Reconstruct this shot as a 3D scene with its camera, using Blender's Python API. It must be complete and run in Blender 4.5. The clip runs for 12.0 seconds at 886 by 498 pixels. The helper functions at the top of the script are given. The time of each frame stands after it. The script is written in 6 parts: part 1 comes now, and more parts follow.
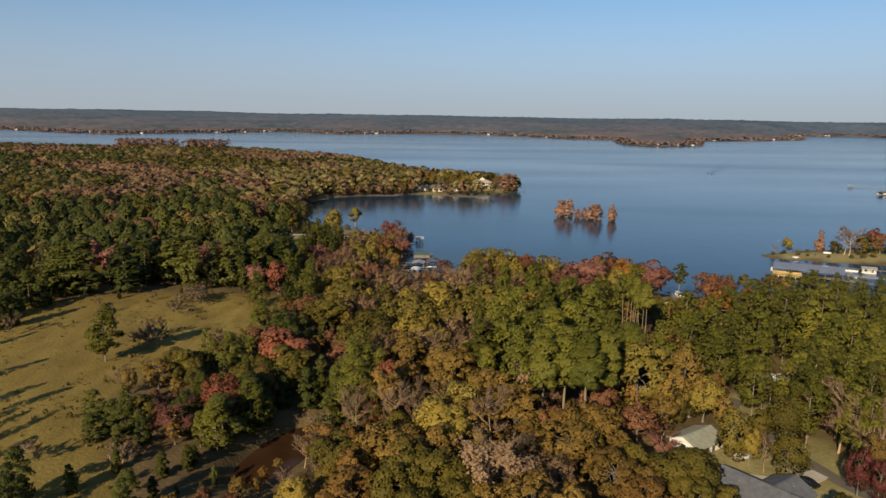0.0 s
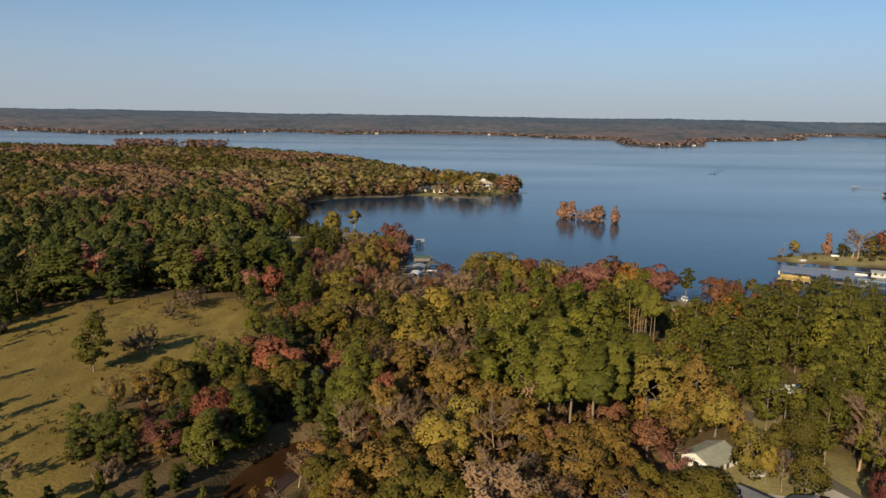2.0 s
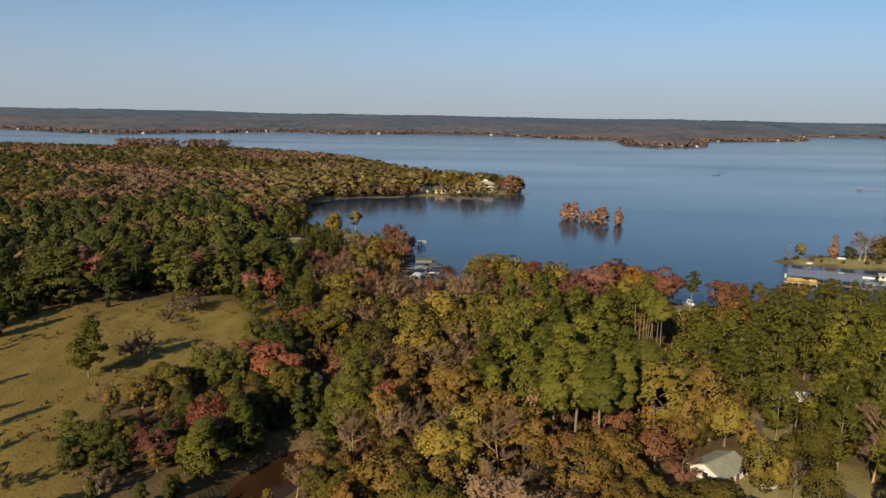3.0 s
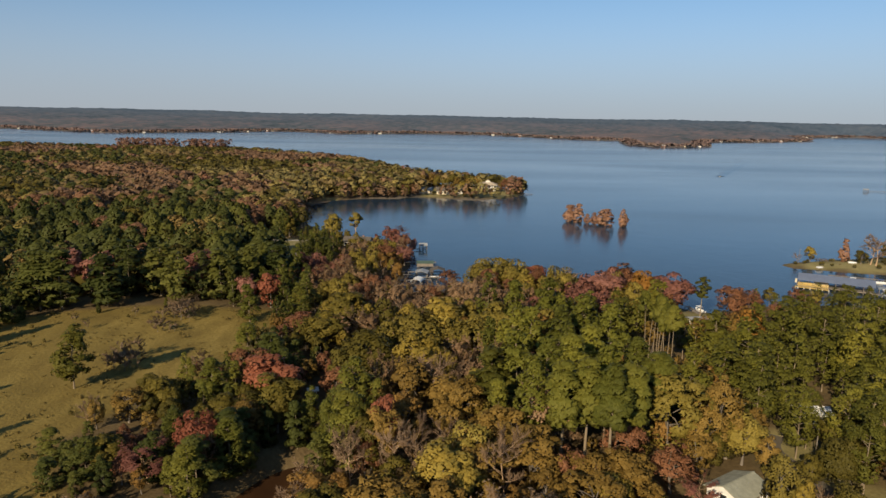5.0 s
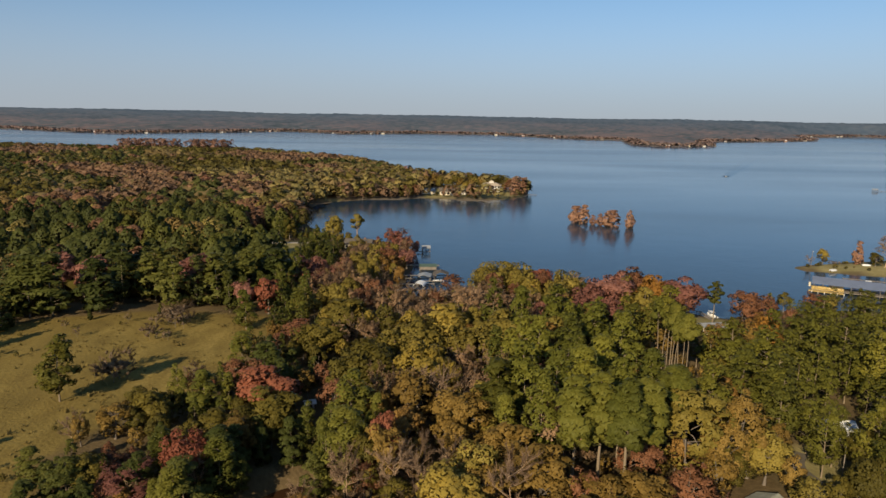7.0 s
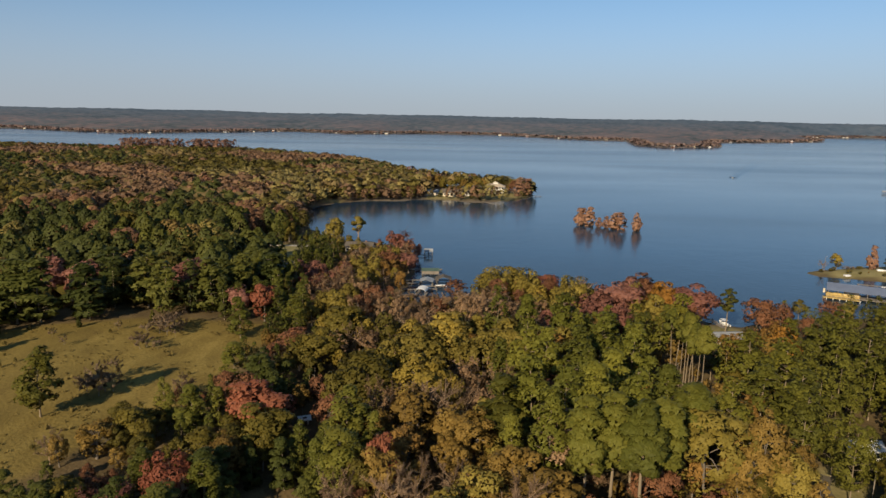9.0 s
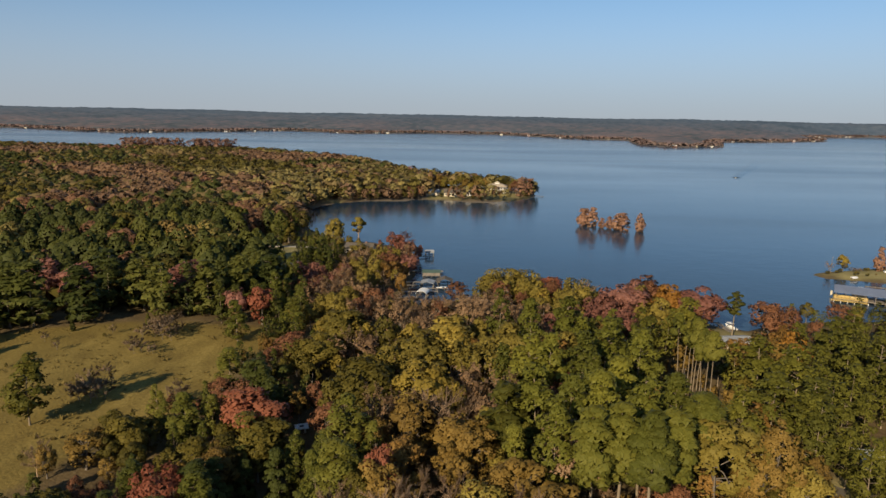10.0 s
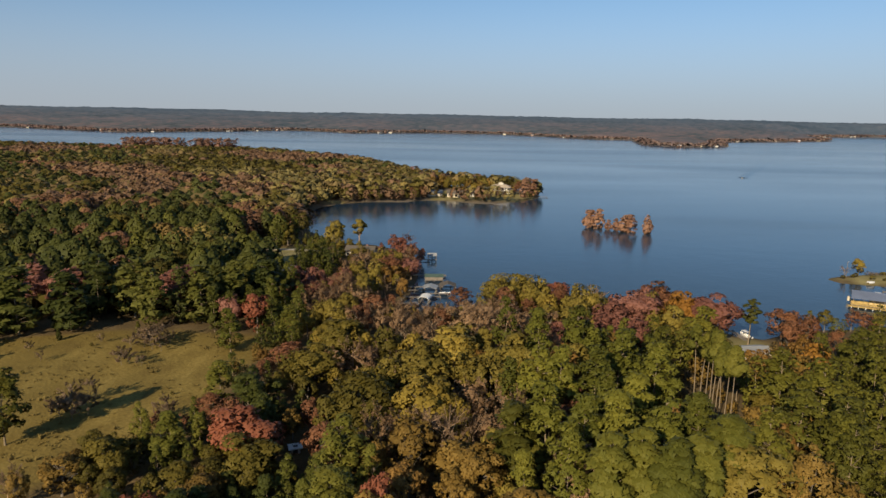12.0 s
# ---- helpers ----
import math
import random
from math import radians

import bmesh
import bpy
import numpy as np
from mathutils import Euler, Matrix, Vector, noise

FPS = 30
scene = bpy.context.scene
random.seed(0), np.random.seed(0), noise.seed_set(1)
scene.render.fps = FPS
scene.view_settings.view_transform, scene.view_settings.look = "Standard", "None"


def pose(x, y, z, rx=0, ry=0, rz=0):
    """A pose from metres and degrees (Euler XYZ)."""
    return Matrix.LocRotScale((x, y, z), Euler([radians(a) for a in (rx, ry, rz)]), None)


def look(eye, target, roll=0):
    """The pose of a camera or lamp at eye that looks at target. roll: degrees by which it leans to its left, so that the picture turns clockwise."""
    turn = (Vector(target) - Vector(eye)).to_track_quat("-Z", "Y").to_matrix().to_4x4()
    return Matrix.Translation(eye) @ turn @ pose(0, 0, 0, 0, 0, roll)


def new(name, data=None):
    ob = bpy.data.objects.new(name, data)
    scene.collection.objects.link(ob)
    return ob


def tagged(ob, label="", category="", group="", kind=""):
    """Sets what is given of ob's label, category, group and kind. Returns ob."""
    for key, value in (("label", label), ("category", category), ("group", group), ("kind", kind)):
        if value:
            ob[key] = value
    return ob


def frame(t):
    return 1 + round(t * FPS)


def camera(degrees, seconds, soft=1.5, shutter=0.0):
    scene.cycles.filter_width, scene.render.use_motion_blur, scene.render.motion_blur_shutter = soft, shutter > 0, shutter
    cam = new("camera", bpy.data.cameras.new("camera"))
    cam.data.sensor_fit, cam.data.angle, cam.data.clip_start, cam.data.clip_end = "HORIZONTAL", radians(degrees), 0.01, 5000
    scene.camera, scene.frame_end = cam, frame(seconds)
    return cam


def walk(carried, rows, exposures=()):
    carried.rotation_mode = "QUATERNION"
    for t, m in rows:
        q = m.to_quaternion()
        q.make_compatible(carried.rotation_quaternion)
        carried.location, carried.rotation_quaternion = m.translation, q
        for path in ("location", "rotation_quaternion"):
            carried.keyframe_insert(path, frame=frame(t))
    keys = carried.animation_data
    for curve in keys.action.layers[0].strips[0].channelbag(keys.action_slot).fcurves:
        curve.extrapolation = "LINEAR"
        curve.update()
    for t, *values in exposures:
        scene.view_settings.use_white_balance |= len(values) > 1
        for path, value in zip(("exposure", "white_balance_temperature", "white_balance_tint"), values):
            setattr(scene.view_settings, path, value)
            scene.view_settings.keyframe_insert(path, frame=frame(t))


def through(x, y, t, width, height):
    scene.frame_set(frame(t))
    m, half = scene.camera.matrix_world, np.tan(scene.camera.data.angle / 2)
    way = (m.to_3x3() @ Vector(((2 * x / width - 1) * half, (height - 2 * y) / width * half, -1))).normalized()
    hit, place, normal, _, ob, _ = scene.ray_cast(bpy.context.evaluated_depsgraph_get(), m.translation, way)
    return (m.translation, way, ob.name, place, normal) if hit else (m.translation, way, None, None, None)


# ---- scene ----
PATH = [
    (0, (2.115, -1.085, 77.362), (2.14, 0.877, 76.977), 0.9),
    (0.5, (2.099, 0.708, 77.415), (2.122, 2.671, 77.03), 0.9),
    (1, (2.024, 2.395, 77.518), (2.045, 4.357, 77.134), 0.9),
    (1.5, (2.032, 4.297, 77.57), (2.058, 6.259, 77.185), 0.9),
    (2, (2.001, 6.244, 77.593), (2.025, 8.206, 77.208), 0.9),
    (2.5, (1.854, 8.337, 77.616), (1.876, 10.3, 77.231), 1.0),
    (3, (1.864, 10.299, 77.755), (1.883, 12.262, 77.37), 1.0),
    (5, (1.712, 18.761, 77.744), (1.727, 20.724, 77.359), 1.1),
    (5.5, (1.555, 20.913, 77.692), (1.568, 22.876, 77.307), 1.1),
    (6, (1.592, 22.995, 77.54), (1.603, 24.957, 77.156), 1.0),
    (6.5, (1.565, 25.272, 77.484), (1.574, 27.235, 77.099), 1.0),
    (7, (1.624, 27.534, 77.494), (1.63, 29.496, 77.109), 1.0),
    (9, (1.905, 36.857, 77.572), (1.901, 38.819, 77.187), 1.1),
    (9.5, (1.908, 39.238, 77.622), (1.902, 41.2, 77.236), 1.1),
    (10, (1.983, 41.604, 77.621), (1.975, 43.567, 77.234), 1.1),
    (10.5, (1.998, 44.015, 77.586), (1.988, 45.977, 77.199), 1.1),
    (11, (1.945, 46.665, 77.531), (1.933, 48.627, 77.144), 1.1),
    (11.5, (1.823, 49.29, 77.511), (1.809, 51.252, 77.124), 1.2),
    (12, (1.775, 51.858, 77.498), (1.759, 53.82, 77.11), 1.1),
]
cam = camera(66.0, 12.0, soft=1.5)
walk(cam, [(t, look(eye, target, roll)) for t, eye, target, roll in PATH])

# ---------------------------------------------------------------- sky, sun, exposure
SUN_AZIMUTH, SUN_HEIGHT = math.radians(207), math.radians(25.5)   # clockwise from +y, above the horizon
world = bpy.data.worlds.new("world")
scene.world = world
world.use_nodes = True
sky = world.node_tree.nodes.new("ShaderNodeTexSky")
sky.sky_type, sky.sun_disc = "NISHITA", False
sky.sun_elevation, sky.sun_rotation = SUN_HEIGHT, SUN_AZIMUTH
sky.altitude, sky.air_density, sky.dust_density, sky.ozone_density = 3000, 1.0, 0.2, 1.0
background = world.node_tree.nodes["Background"]
background.inputs["Strength"].default_value = 0.126
# a low layer of pale autumn haze lies all round the horizon
air, lift = world.node_tree.nodes.new("ShaderNodeTexCoord"), world.node_tree.nodes.new("ShaderNodeMapping")
lift.inputs["Location"].default_value = (0, 0, 0.07)
split, layer = world.node_tree.nodes.new("ShaderNodeSeparateXYZ"), world.node_tree.nodes.new("ShaderNodeMapRange")
layer.interpolation_type = "SMOOTHSTEP"
layer.inputs["From Min"].default_value, layer.inputs["From Max"].default_value = -0.02, 0.20
layer.inputs["To Min"].default_value, layer.inputs["To Max"].default_value = 0.95, 0.0
clear = world.node_tree.nodes.new("ShaderNodeMix")
clear.data_type, clear.blend_type = "RGBA", "MULTIPLY"
clear.inputs[0].default_value, clear.inputs[7].default_value = 1.0, (0.79, 0.91, 0.885, 1)   # white balance of the clear sky
haze = world.node_tree.nodes.new("ShaderNodeMix")
haze.data_type = "RGBA"
haze.inputs[7].default_value = (2.68, 2.88, 3.18, 1)
for a, b in ((air.outputs["Generated"], lift.inputs["Vector"]), (lift.outputs["Vector"], sky.inputs["Vector"]),
             (air.outputs["Generated"], split.inputs["Vector"]), (split.outputs["Z"], layer.inputs["Value"]),
             (layer.outputs["Result"], haze.inputs[0]), (sky.outputs["Color"], clear.inputs[6]), (clear.outputs[2], haze.inputs[6]), (haze.outputs[2], background.inputs["Color"])):
    world.node_tree.links.new(a, b)

sun = new("sun", bpy.data.lights.new("sun", "SUN"))
sun.data.energy, sun.data.angle, sun.data.color = 5.0, math.radians(0.5), (1.0, 0.82, 0.56)
toward = Vector((math.sin(SUN_AZIMUTH) * math.cos(SUN_HEIGHT), math.cos(SUN_AZIMUTH) * math.cos(SUN_HEIGHT), math.sin(SUN_HEIGHT)))
sun.matrix_world = look(toward * 400, (0, 0, 0))
scene.view_settings.exposure = 0.16


# ---------------------------------------------------------------- materials
def material(name, build, **values):
    mat = bpy.data.materials.new(name)
    mat.use_nodes = True
    nodes, links = mat.node_tree.nodes, mat.node_tree.links
    shader = nodes["Principled BSDF"]
    shader.inputs["Roughness"].default_value = values.get("rough", 0.8)
    shader.inputs["Metallic"].default_value = values.get("metal", 0.0)
    shader.inputs["Specular IOR Level"].default_value = values.get("gloss", 0.3)
    build(nodes, links, shader)
    return mat


def noise_node(nodes, links, size, detail=4.0, stretch=(1, 1, 1), own=False):
    """Noise whose features are about size metres wide; own: in the object's own coordinates."""
    place = nodes.new("ShaderNodeTexCoord") if own else nodes.new("ShaderNodeNewGeometry")
    mapping = nodes.new("ShaderNodeMapping")
    mapping.inputs["Scale"].default_value = [s / size for s in stretch]
    links.new(place.outputs["Object" if own else "Position"], mapping.inputs["Vector"])
    tex = nodes.new("ShaderNodeTexNoise")
    tex.inputs["Scale"].default_value, tex.inputs["Detail"].default_value = 1.0, detail
    links.new(mapping.outputs["Vector"], tex.inputs["Vector"])
    return tex.outputs["Fac"]


def ramp(nodes, links, fac, stops):
    node = nodes.new("ShaderNodeValToRGB")
    steps = node.color_ramp.elements
    while len(steps) < len(stops):
        steps.new(0.5)
    for step, (at, colour) in zip(steps, stops):
        step.position, step.color = at, (*colour, 1)
    links.new(fac, node.inputs["Fac"])
    return node.outputs["Color"]


def maths(nodes, links, what, a, b):
    node = nodes.new("ShaderNodeMath")
    node.operation = what
    for slot, v in zip(node.inputs, (a, b)):
        if isinstance(v, (int, float)):
            slot.default_value = v
        else:
            links.new(v, slot)
    return node.outputs[0]


def blend(nodes, links, fac, a, b, how="MIX"):
    node = nodes.new("ShaderNodeMix")
    node.data_type, node.blend_type = "RGBA", how
    for slot, v in ((node.inputs[0], fac), (node.inputs[6], a), (node.inputs[7], b)):
        if isinstance(v, (int, float)):
            slot.default_value = v
        elif isinstance(v, tuple):
            slot.default_value = (*v, 1)
        else:
            links.new(v, slot)
    return node.outputs[2]


def bump(nodes, links, shader, fac, strength, depth):
    node = nodes.new("ShaderNodeBump")
    node.inputs["Strength"].default_value, node.inputs["Distance"].default_value = strength, depth
    links.new(fac, node.inputs["Height"])
    links.new(node.outputs["Normal"], shader.inputs["Normal"])


def painted(name, colour, size=1.5, vary=0.22, rough=0.75, metal=0.0, gloss=0.3, relief=0.0, stretch=(1, 1, 1)):
    """A worn surface of one main colour, with stains and fine grain."""
    def build(nodes, links, shader):
        big, fine = noise_node(nodes, links, size, 3, stretch), noise_node(nodes, links, size * 0.13, 3, stretch)
        fac = maths(nodes, links, "ADD", maths(nodes, links, "MULTIPLY", big, 0.65), maths(nodes, links, "MULTIPLY", fine, 0.35))
        lo, hi = tuple(c * (1 - vary) for c in colour), tuple(min(0.9, c * (1 + vary)) for c in colour)
        links.new(ramp(nodes, links, fac, [(0.3, lo), (0.7, hi)]), shader.inputs["Base Color"])
        if relief:
            bump(nodes, links, shader, fine, 0.6, relief)
    return material(name, build, rough=rough, metal=metal, gloss=gloss)


def foliage(name, dark, mid, light, through=0.20, joined=False, rough=0.65):
    """Leaves: each tree has its own tint, each spray its own shade, and light comes through."""
    def build(nodes, links, shader):
        if joined:
            tint = nodes.new("ShaderNodeAttribute")
            tint.attribute_name = "tint"
            own = tint.outputs["Fac"]
        else:
            own = nodes.new("ShaderNodeObjectInfo").outputs["Random"]
        spray = nodes.new("ShaderNodeNewGeometry").outputs["Random Per Island"]
        patch = noise_node(nodes, links, 55 if joined else 2.6, 2)
        fac = maths(nodes, links, "ADD", maths(nodes, links, "MULTIPLY", own, 0.24 if joined else 0.52), maths(nodes, links, "MULTIPLY", spray, 0.10 if joined else 0.18))
        fac = maths(nodes, links, "ADD", fac, maths(nodes, links, "MULTIPLY", patch, 0.54 if joined else 0.38))
        colour = ramp(nodes, links, fac, [(0.12, dark), (0.5, mid), (0.92, light)])
        links.new(colour, shader.inputs["Base Color"])
        # a spray is many small leaves: its mean normal follows the clump that it grows on
        grown, turned, facet = nodes.new("ShaderNodeAttribute"), nodes.new("ShaderNodeVectorTransform"), nodes.new("ShaderNodeNewGeometry")
        grown.attribute_name = "outward"
        turned.vector_type, turned.convert_from, turned.convert_to = "NORMAL", "OBJECT", "WORLD"
        links.new(grown.outputs["Vector"], turned.inputs["Vector"])
        total, unit = nodes.new("ShaderNodeVectorMath"), nodes.new("ShaderNodeVectorMath")
        total.operation, total.inputs[1].default_value, unit.operation = "MULTIPLY_ADD", (2.4, 2.4, 2.4) if joined else (1.6, 1.6, 1.6), "NORMALIZE"
        links.new(turned.outputs["Vector"], total.inputs[0])
        links.new(facet.outputs["Normal"], total.inputs[2])
        links.new(total.outputs["Vector"], unit.inputs[0])
        links.new(unit.outputs["Vector"], shader.inputs["Normal"])
        glow = nodes.new("ShaderNodeBsdfTranslucent")
        links.new(colour, glow.inputs["Color"])
        mix = nodes.new("ShaderNodeMixShader")
        mix.inputs["Fac"].default_value = through
        links.new(shader.outputs["BSDF"], mix.inputs[1])
        links.new(glow.outputs["BSDF"], mix.inputs[2])
        links.new(mix.outputs["Shader"], nodes["Material Output"].inputs["Surface"])
    return material(name, build, rough=rough, gloss=0.15)


LEAF_COLOURS = {
    "pine": ((0.054, 0.057, 0.010), (0.116, 0.117, 0.018), (0.202, 0.186, 0.028)),
    "boughpine": ((0.056, 0.057, 0.010), (0.124, 0.119, 0.018), (0.218, 0.192, 0.028)),
    "darkpine": ((0.030, 0.033, 0.007), (0.070, 0.069, 0.012), (0.140, 0.122, 0.019)),
    "deeppine": ((0.030, 0.039, 0.009), (0.066, 0.074, 0.016), (0.134, 0.128, 0.026)),
    "oak": ((0.100, 0.062, 0.016), (0.190, 0.120, 0.028), (0.295, 0.190, 0.048)),
    "darkoak": ((0.058, 0.050, 0.011), (0.108, 0.088, 0.016), (0.176, 0.134, 0.024)),
    "goldoak": ((0.122, 0.066, 0.018), (0.218, 0.122, 0.031), (0.310, 0.178, 0.050)),
    "olive": ((0.120, 0.094, 0.019), (0.206, 0.160, 0.032), (0.292, 0.224, 0.048)),
    "yellow": ((0.148, 0.108, 0.020), (0.255, 0.186, 0.034), (0.350, 0.258, 0.052)),
    "red": ((0.120, 0.040, 0.024), (0.220, 0.072, 0.040), (0.300, 0.112, 0.060)),
    "russet": ((0.105, 0.048, 0.025), (0.188, 0.084, 0.043), (0.258, 0.120, 0.060)),
    "purple": ((0.110, 0.044, 0.034), (0.205, 0.085, 0.062), (0.290, 0.140, 0.098)),
    "orange": ((0.180, 0.085, 0.020), (0.290, 0.140, 0.026), (0.370, 0.195, 0.036)),
    "bare": ((0.150, 0.096, 0.058), (0.255, 0.168, 0.104), (0.345, 0.238, 0.152)),
    "thicket": ((0.130, 0.088, 0.054), (0.220, 0.152, 0.094), (0.300, 0.212, 0.132)),
    "pinktan": ((0.155, 0.094, 0.050), (0.275, 0.172, 0.094), (0.375, 0.252, 0.146)),
    "wine": ((0.060, 0.019, 0.016), (0.120, 0.036, 0.030), (0.180, 0.062, 0.050)),
    "rose": ((0.130, 0.056, 0.042), (0.230, 0.100, 0.074), (0.315, 0.156, 0.115)),
    "greenpine": ((0.046, 0.050, 0.010), (0.098, 0.101, 0.017), (0.170, 0.156, 0.026)),
    "cypress": ((0.190, 0.102, 0.064), (0.300, 0.165, 0.105), (0.380, 0.225, 0.145)),
}
LEAVES = {kind: foliage(kind + "_leaves", *colours) for kind, colours in LEAF_COLOURS.items()}


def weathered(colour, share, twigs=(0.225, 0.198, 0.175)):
    """A leaf colour mixed with a pale tone (twigs) to paint distance haze into farther woods."""
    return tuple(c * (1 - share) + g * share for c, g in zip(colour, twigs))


HAZE_SHARE = {kind: 0.15 if "pine" in kind or kind == "darkoak" else 1.0 for kind in LEAF_COLOURS}   # pines and dark oaks take little of the haze tone
FAR_LEAVES = {kind: foliage(kind + "_woods", *[weathered(c, 0.10 * HAZE_SHARE[kind], (0.40, 0.33, 0.22)) for c in colours], joined=True) for kind, colours in LEAF_COLOURS.items()}
SHORE_LEAVES = {kind: foliage(kind + "_thicket", *colours, joined=True) for kind, colours in LEAF_COLOURS.items()}
POINT_LEAVES = {kind: foliage(kind + "_point_woods", *[weathered(c, 0.22 * HAZE_SHARE[kind], (0.32, 0.285, 0.19)) for c in colours], joined=True) for kind, colours in LEAF_COLOURS.items()}
# far-shore leaves are mostly this painted haze tone, little of their own colour
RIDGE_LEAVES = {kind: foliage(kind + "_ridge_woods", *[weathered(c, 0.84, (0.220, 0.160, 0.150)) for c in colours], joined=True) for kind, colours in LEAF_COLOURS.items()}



def canopy_build(nodes, links, shader):
    tint = nodes.new("ShaderNodeAttribute")
    tint.attribute_name = "tint"
    crowns, groves = noise_node(nodes, links, 30, 3), noise_node(nodes, links, 300, 4, (0.7, 0.5, 1))
    fac = maths(nodes, links, "ADD", maths(nodes, links, "MULTIPLY", crowns, 0.45), maths(nodes, links, "MULTIPLY", groves, 0.45))
    fac = maths(nodes, links, "ADD", fac, maths(nodes, links, "MULTIPLY", tint.outputs["Fac"], 0.16))
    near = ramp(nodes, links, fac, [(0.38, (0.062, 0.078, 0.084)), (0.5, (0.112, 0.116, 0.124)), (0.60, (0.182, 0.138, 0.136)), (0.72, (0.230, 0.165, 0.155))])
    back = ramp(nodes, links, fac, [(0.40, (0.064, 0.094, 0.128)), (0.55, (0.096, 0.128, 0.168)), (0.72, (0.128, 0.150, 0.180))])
    # distance haze put into the base colour: blue-grey takes over farther back
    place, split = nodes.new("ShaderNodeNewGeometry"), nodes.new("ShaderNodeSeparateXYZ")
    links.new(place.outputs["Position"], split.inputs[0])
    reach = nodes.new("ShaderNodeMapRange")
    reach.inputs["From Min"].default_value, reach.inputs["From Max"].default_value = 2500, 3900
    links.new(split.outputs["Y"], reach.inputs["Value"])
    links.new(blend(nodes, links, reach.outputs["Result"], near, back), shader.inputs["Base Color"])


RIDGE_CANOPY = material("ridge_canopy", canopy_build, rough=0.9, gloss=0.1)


def bark(name, dark, light):
    def build(nodes, links, shader):
        plates = noise_node(nodes, links, 0.35, 5, (1, 1, 0.25), own=True)
        links.new(ramp(nodes, links, plates, [(0.3, dark), (0.7, light)]), shader.inputs["Base Color"])
        bump(nodes, links, shader, plates, 0.7, 0.05)
    return material(name, build, rough=0.9)


PINE_BARK = bark("pine_bark", (0.15, 0.115, 0.075), (0.36, 0.285, 0.195))
GREY_BARK = bark("grey_bark", (0.10, 0.085, 0.07), (0.25, 0.21, 0.17))
PALE_BARK = bark("pale_bark", (0.30, 0.19, 0.11), (0.58, 0.41, 0.26))


def ground_build(nodes, links, shader):
    def cover(name):
        node = nodes.new("ShaderNodeAttribute")
        node.attribute_name = name
        return node.outputs["Fac"]
    fine, mid, big = noise_node(nodes, links, 0.8, 5), noise_node(nodes, links, 7, 4), noise_node(nodes, links, 45, 3)
    litter = ramp(nodes, links, maths(nodes, links, "ADD", maths(nodes, links, "MULTIPLY", mid, 0.6), maths(nodes, links, "MULTIPLY", fine, 0.4)),
                  [(0.3, (0.074, 0.053, 0.027)), (0.55, (0.140, 0.100, 0.050)), (0.75, (0.200, 0.148, 0.078))])
    streak = noise_node(nodes, links, 6, 4, (1, 0.35, 1))
    grass = ramp(nodes, links, maths(nodes, links, "ADD", maths(nodes, links, "MULTIPLY", streak, 0.6), maths(nodes, links, "MULTIPLY", fine, 0.4)),
                 [(0.28, (0.125, 0.084, 0.026)), (0.5, (0.242, 0.174, 0.048)), (0.72, (0.360, 0.266, 0.080))])
    grass = blend(nodes, links, ramp(nodes, links, big, [(0.38, (0.05, 0.05, 0.05)), (0.62, (0.75, 0.75, 0.75))]), grass, (0.165, 0.120, 0.034))
    lawn = ramp(nodes, links, maths(nodes, links, "ADD", maths(nodes, links, "MULTIPLY", mid, 0.6), maths(nodes, links, "MULTIPLY", fine, 0.4)),
                [(0.3, (0.180, 0.156, 0.062)), (0.7, (0.340, 0.290, 0.135))])
    # far ground greyed and paled: distance haze put into its colour
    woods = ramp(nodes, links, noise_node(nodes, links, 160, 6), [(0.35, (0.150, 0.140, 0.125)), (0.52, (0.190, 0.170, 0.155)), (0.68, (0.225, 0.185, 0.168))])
    bank = ramp(nodes, links, mid, [(0.3, (0.07, 0.052, 0.030)), (0.7, (0.16, 0.12, 0.07))])
    colour = blend(nodes, links, cover("field"), litter, grass)
    colour = blend(nodes, links, cover("lawn"), colour, lawn)
    colour = blend(nodes, links, cover("bank"), colour, bank)
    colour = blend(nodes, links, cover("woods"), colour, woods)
    links.new(colour, shader.inputs["Base Color"])
    bump(nodes, links, shader, fine, 0.8, 0.25)


GROUND = material("ground_cover", ground_build, rough=0.95, gloss=0.1)


def water_build(nodes, links, shader):
    streaks = noise_node(nodes, links, 260, 4, (0.35, 1.3, 1))
    colour = ramp(nodes, links, streaks, [(0.35, (0.016, 0.037, 0.066)), (0.65, (0.026, 0.050, 0.082))])
    links.new(colour, shader.inputs["Base Color"])
    rough = nodes.new("ShaderNodeMapRange")
    rough.inputs["From Min"].default_value, rough.inputs["From Max"].default_value = 0.35, 0.65
    rough.inputs["To Min"].default_value, rough.inputs["To Max"].default_value = 0.10, 0.20
    links.new(streaks, rough.inputs["Value"])
    links.new(rough.outputs["Result"], shader.inputs["Roughness"])
    ripples = maths(nodes, links, "ADD", noise_node(nodes, links, 2.2, 3, (0.6, 1, 1)), noise_node(nodes, links, 14, 3))
    bump(nodes, links, shader, ripples, 0.28, 0.25)
    shader.inputs["IOR"].default_value = 1.33


WATER = material("lake_water", water_build, gloss=0.5)


def pond_build(nodes, links, shader):
    links.new(ramp(nodes, links, noise_node(nodes, links, 9, 3), [(0.3, (0.036, 0.018, 0.009)), (0.7, (0.060, 0.030, 0.014))]), shader.inputs["Base Color"])
    bump(nodes, links, shader, noise_node(nodes, links, 1.2, 2), 0.1, 0.05)
    shader.inputs["IOR"].default_value = 1.33


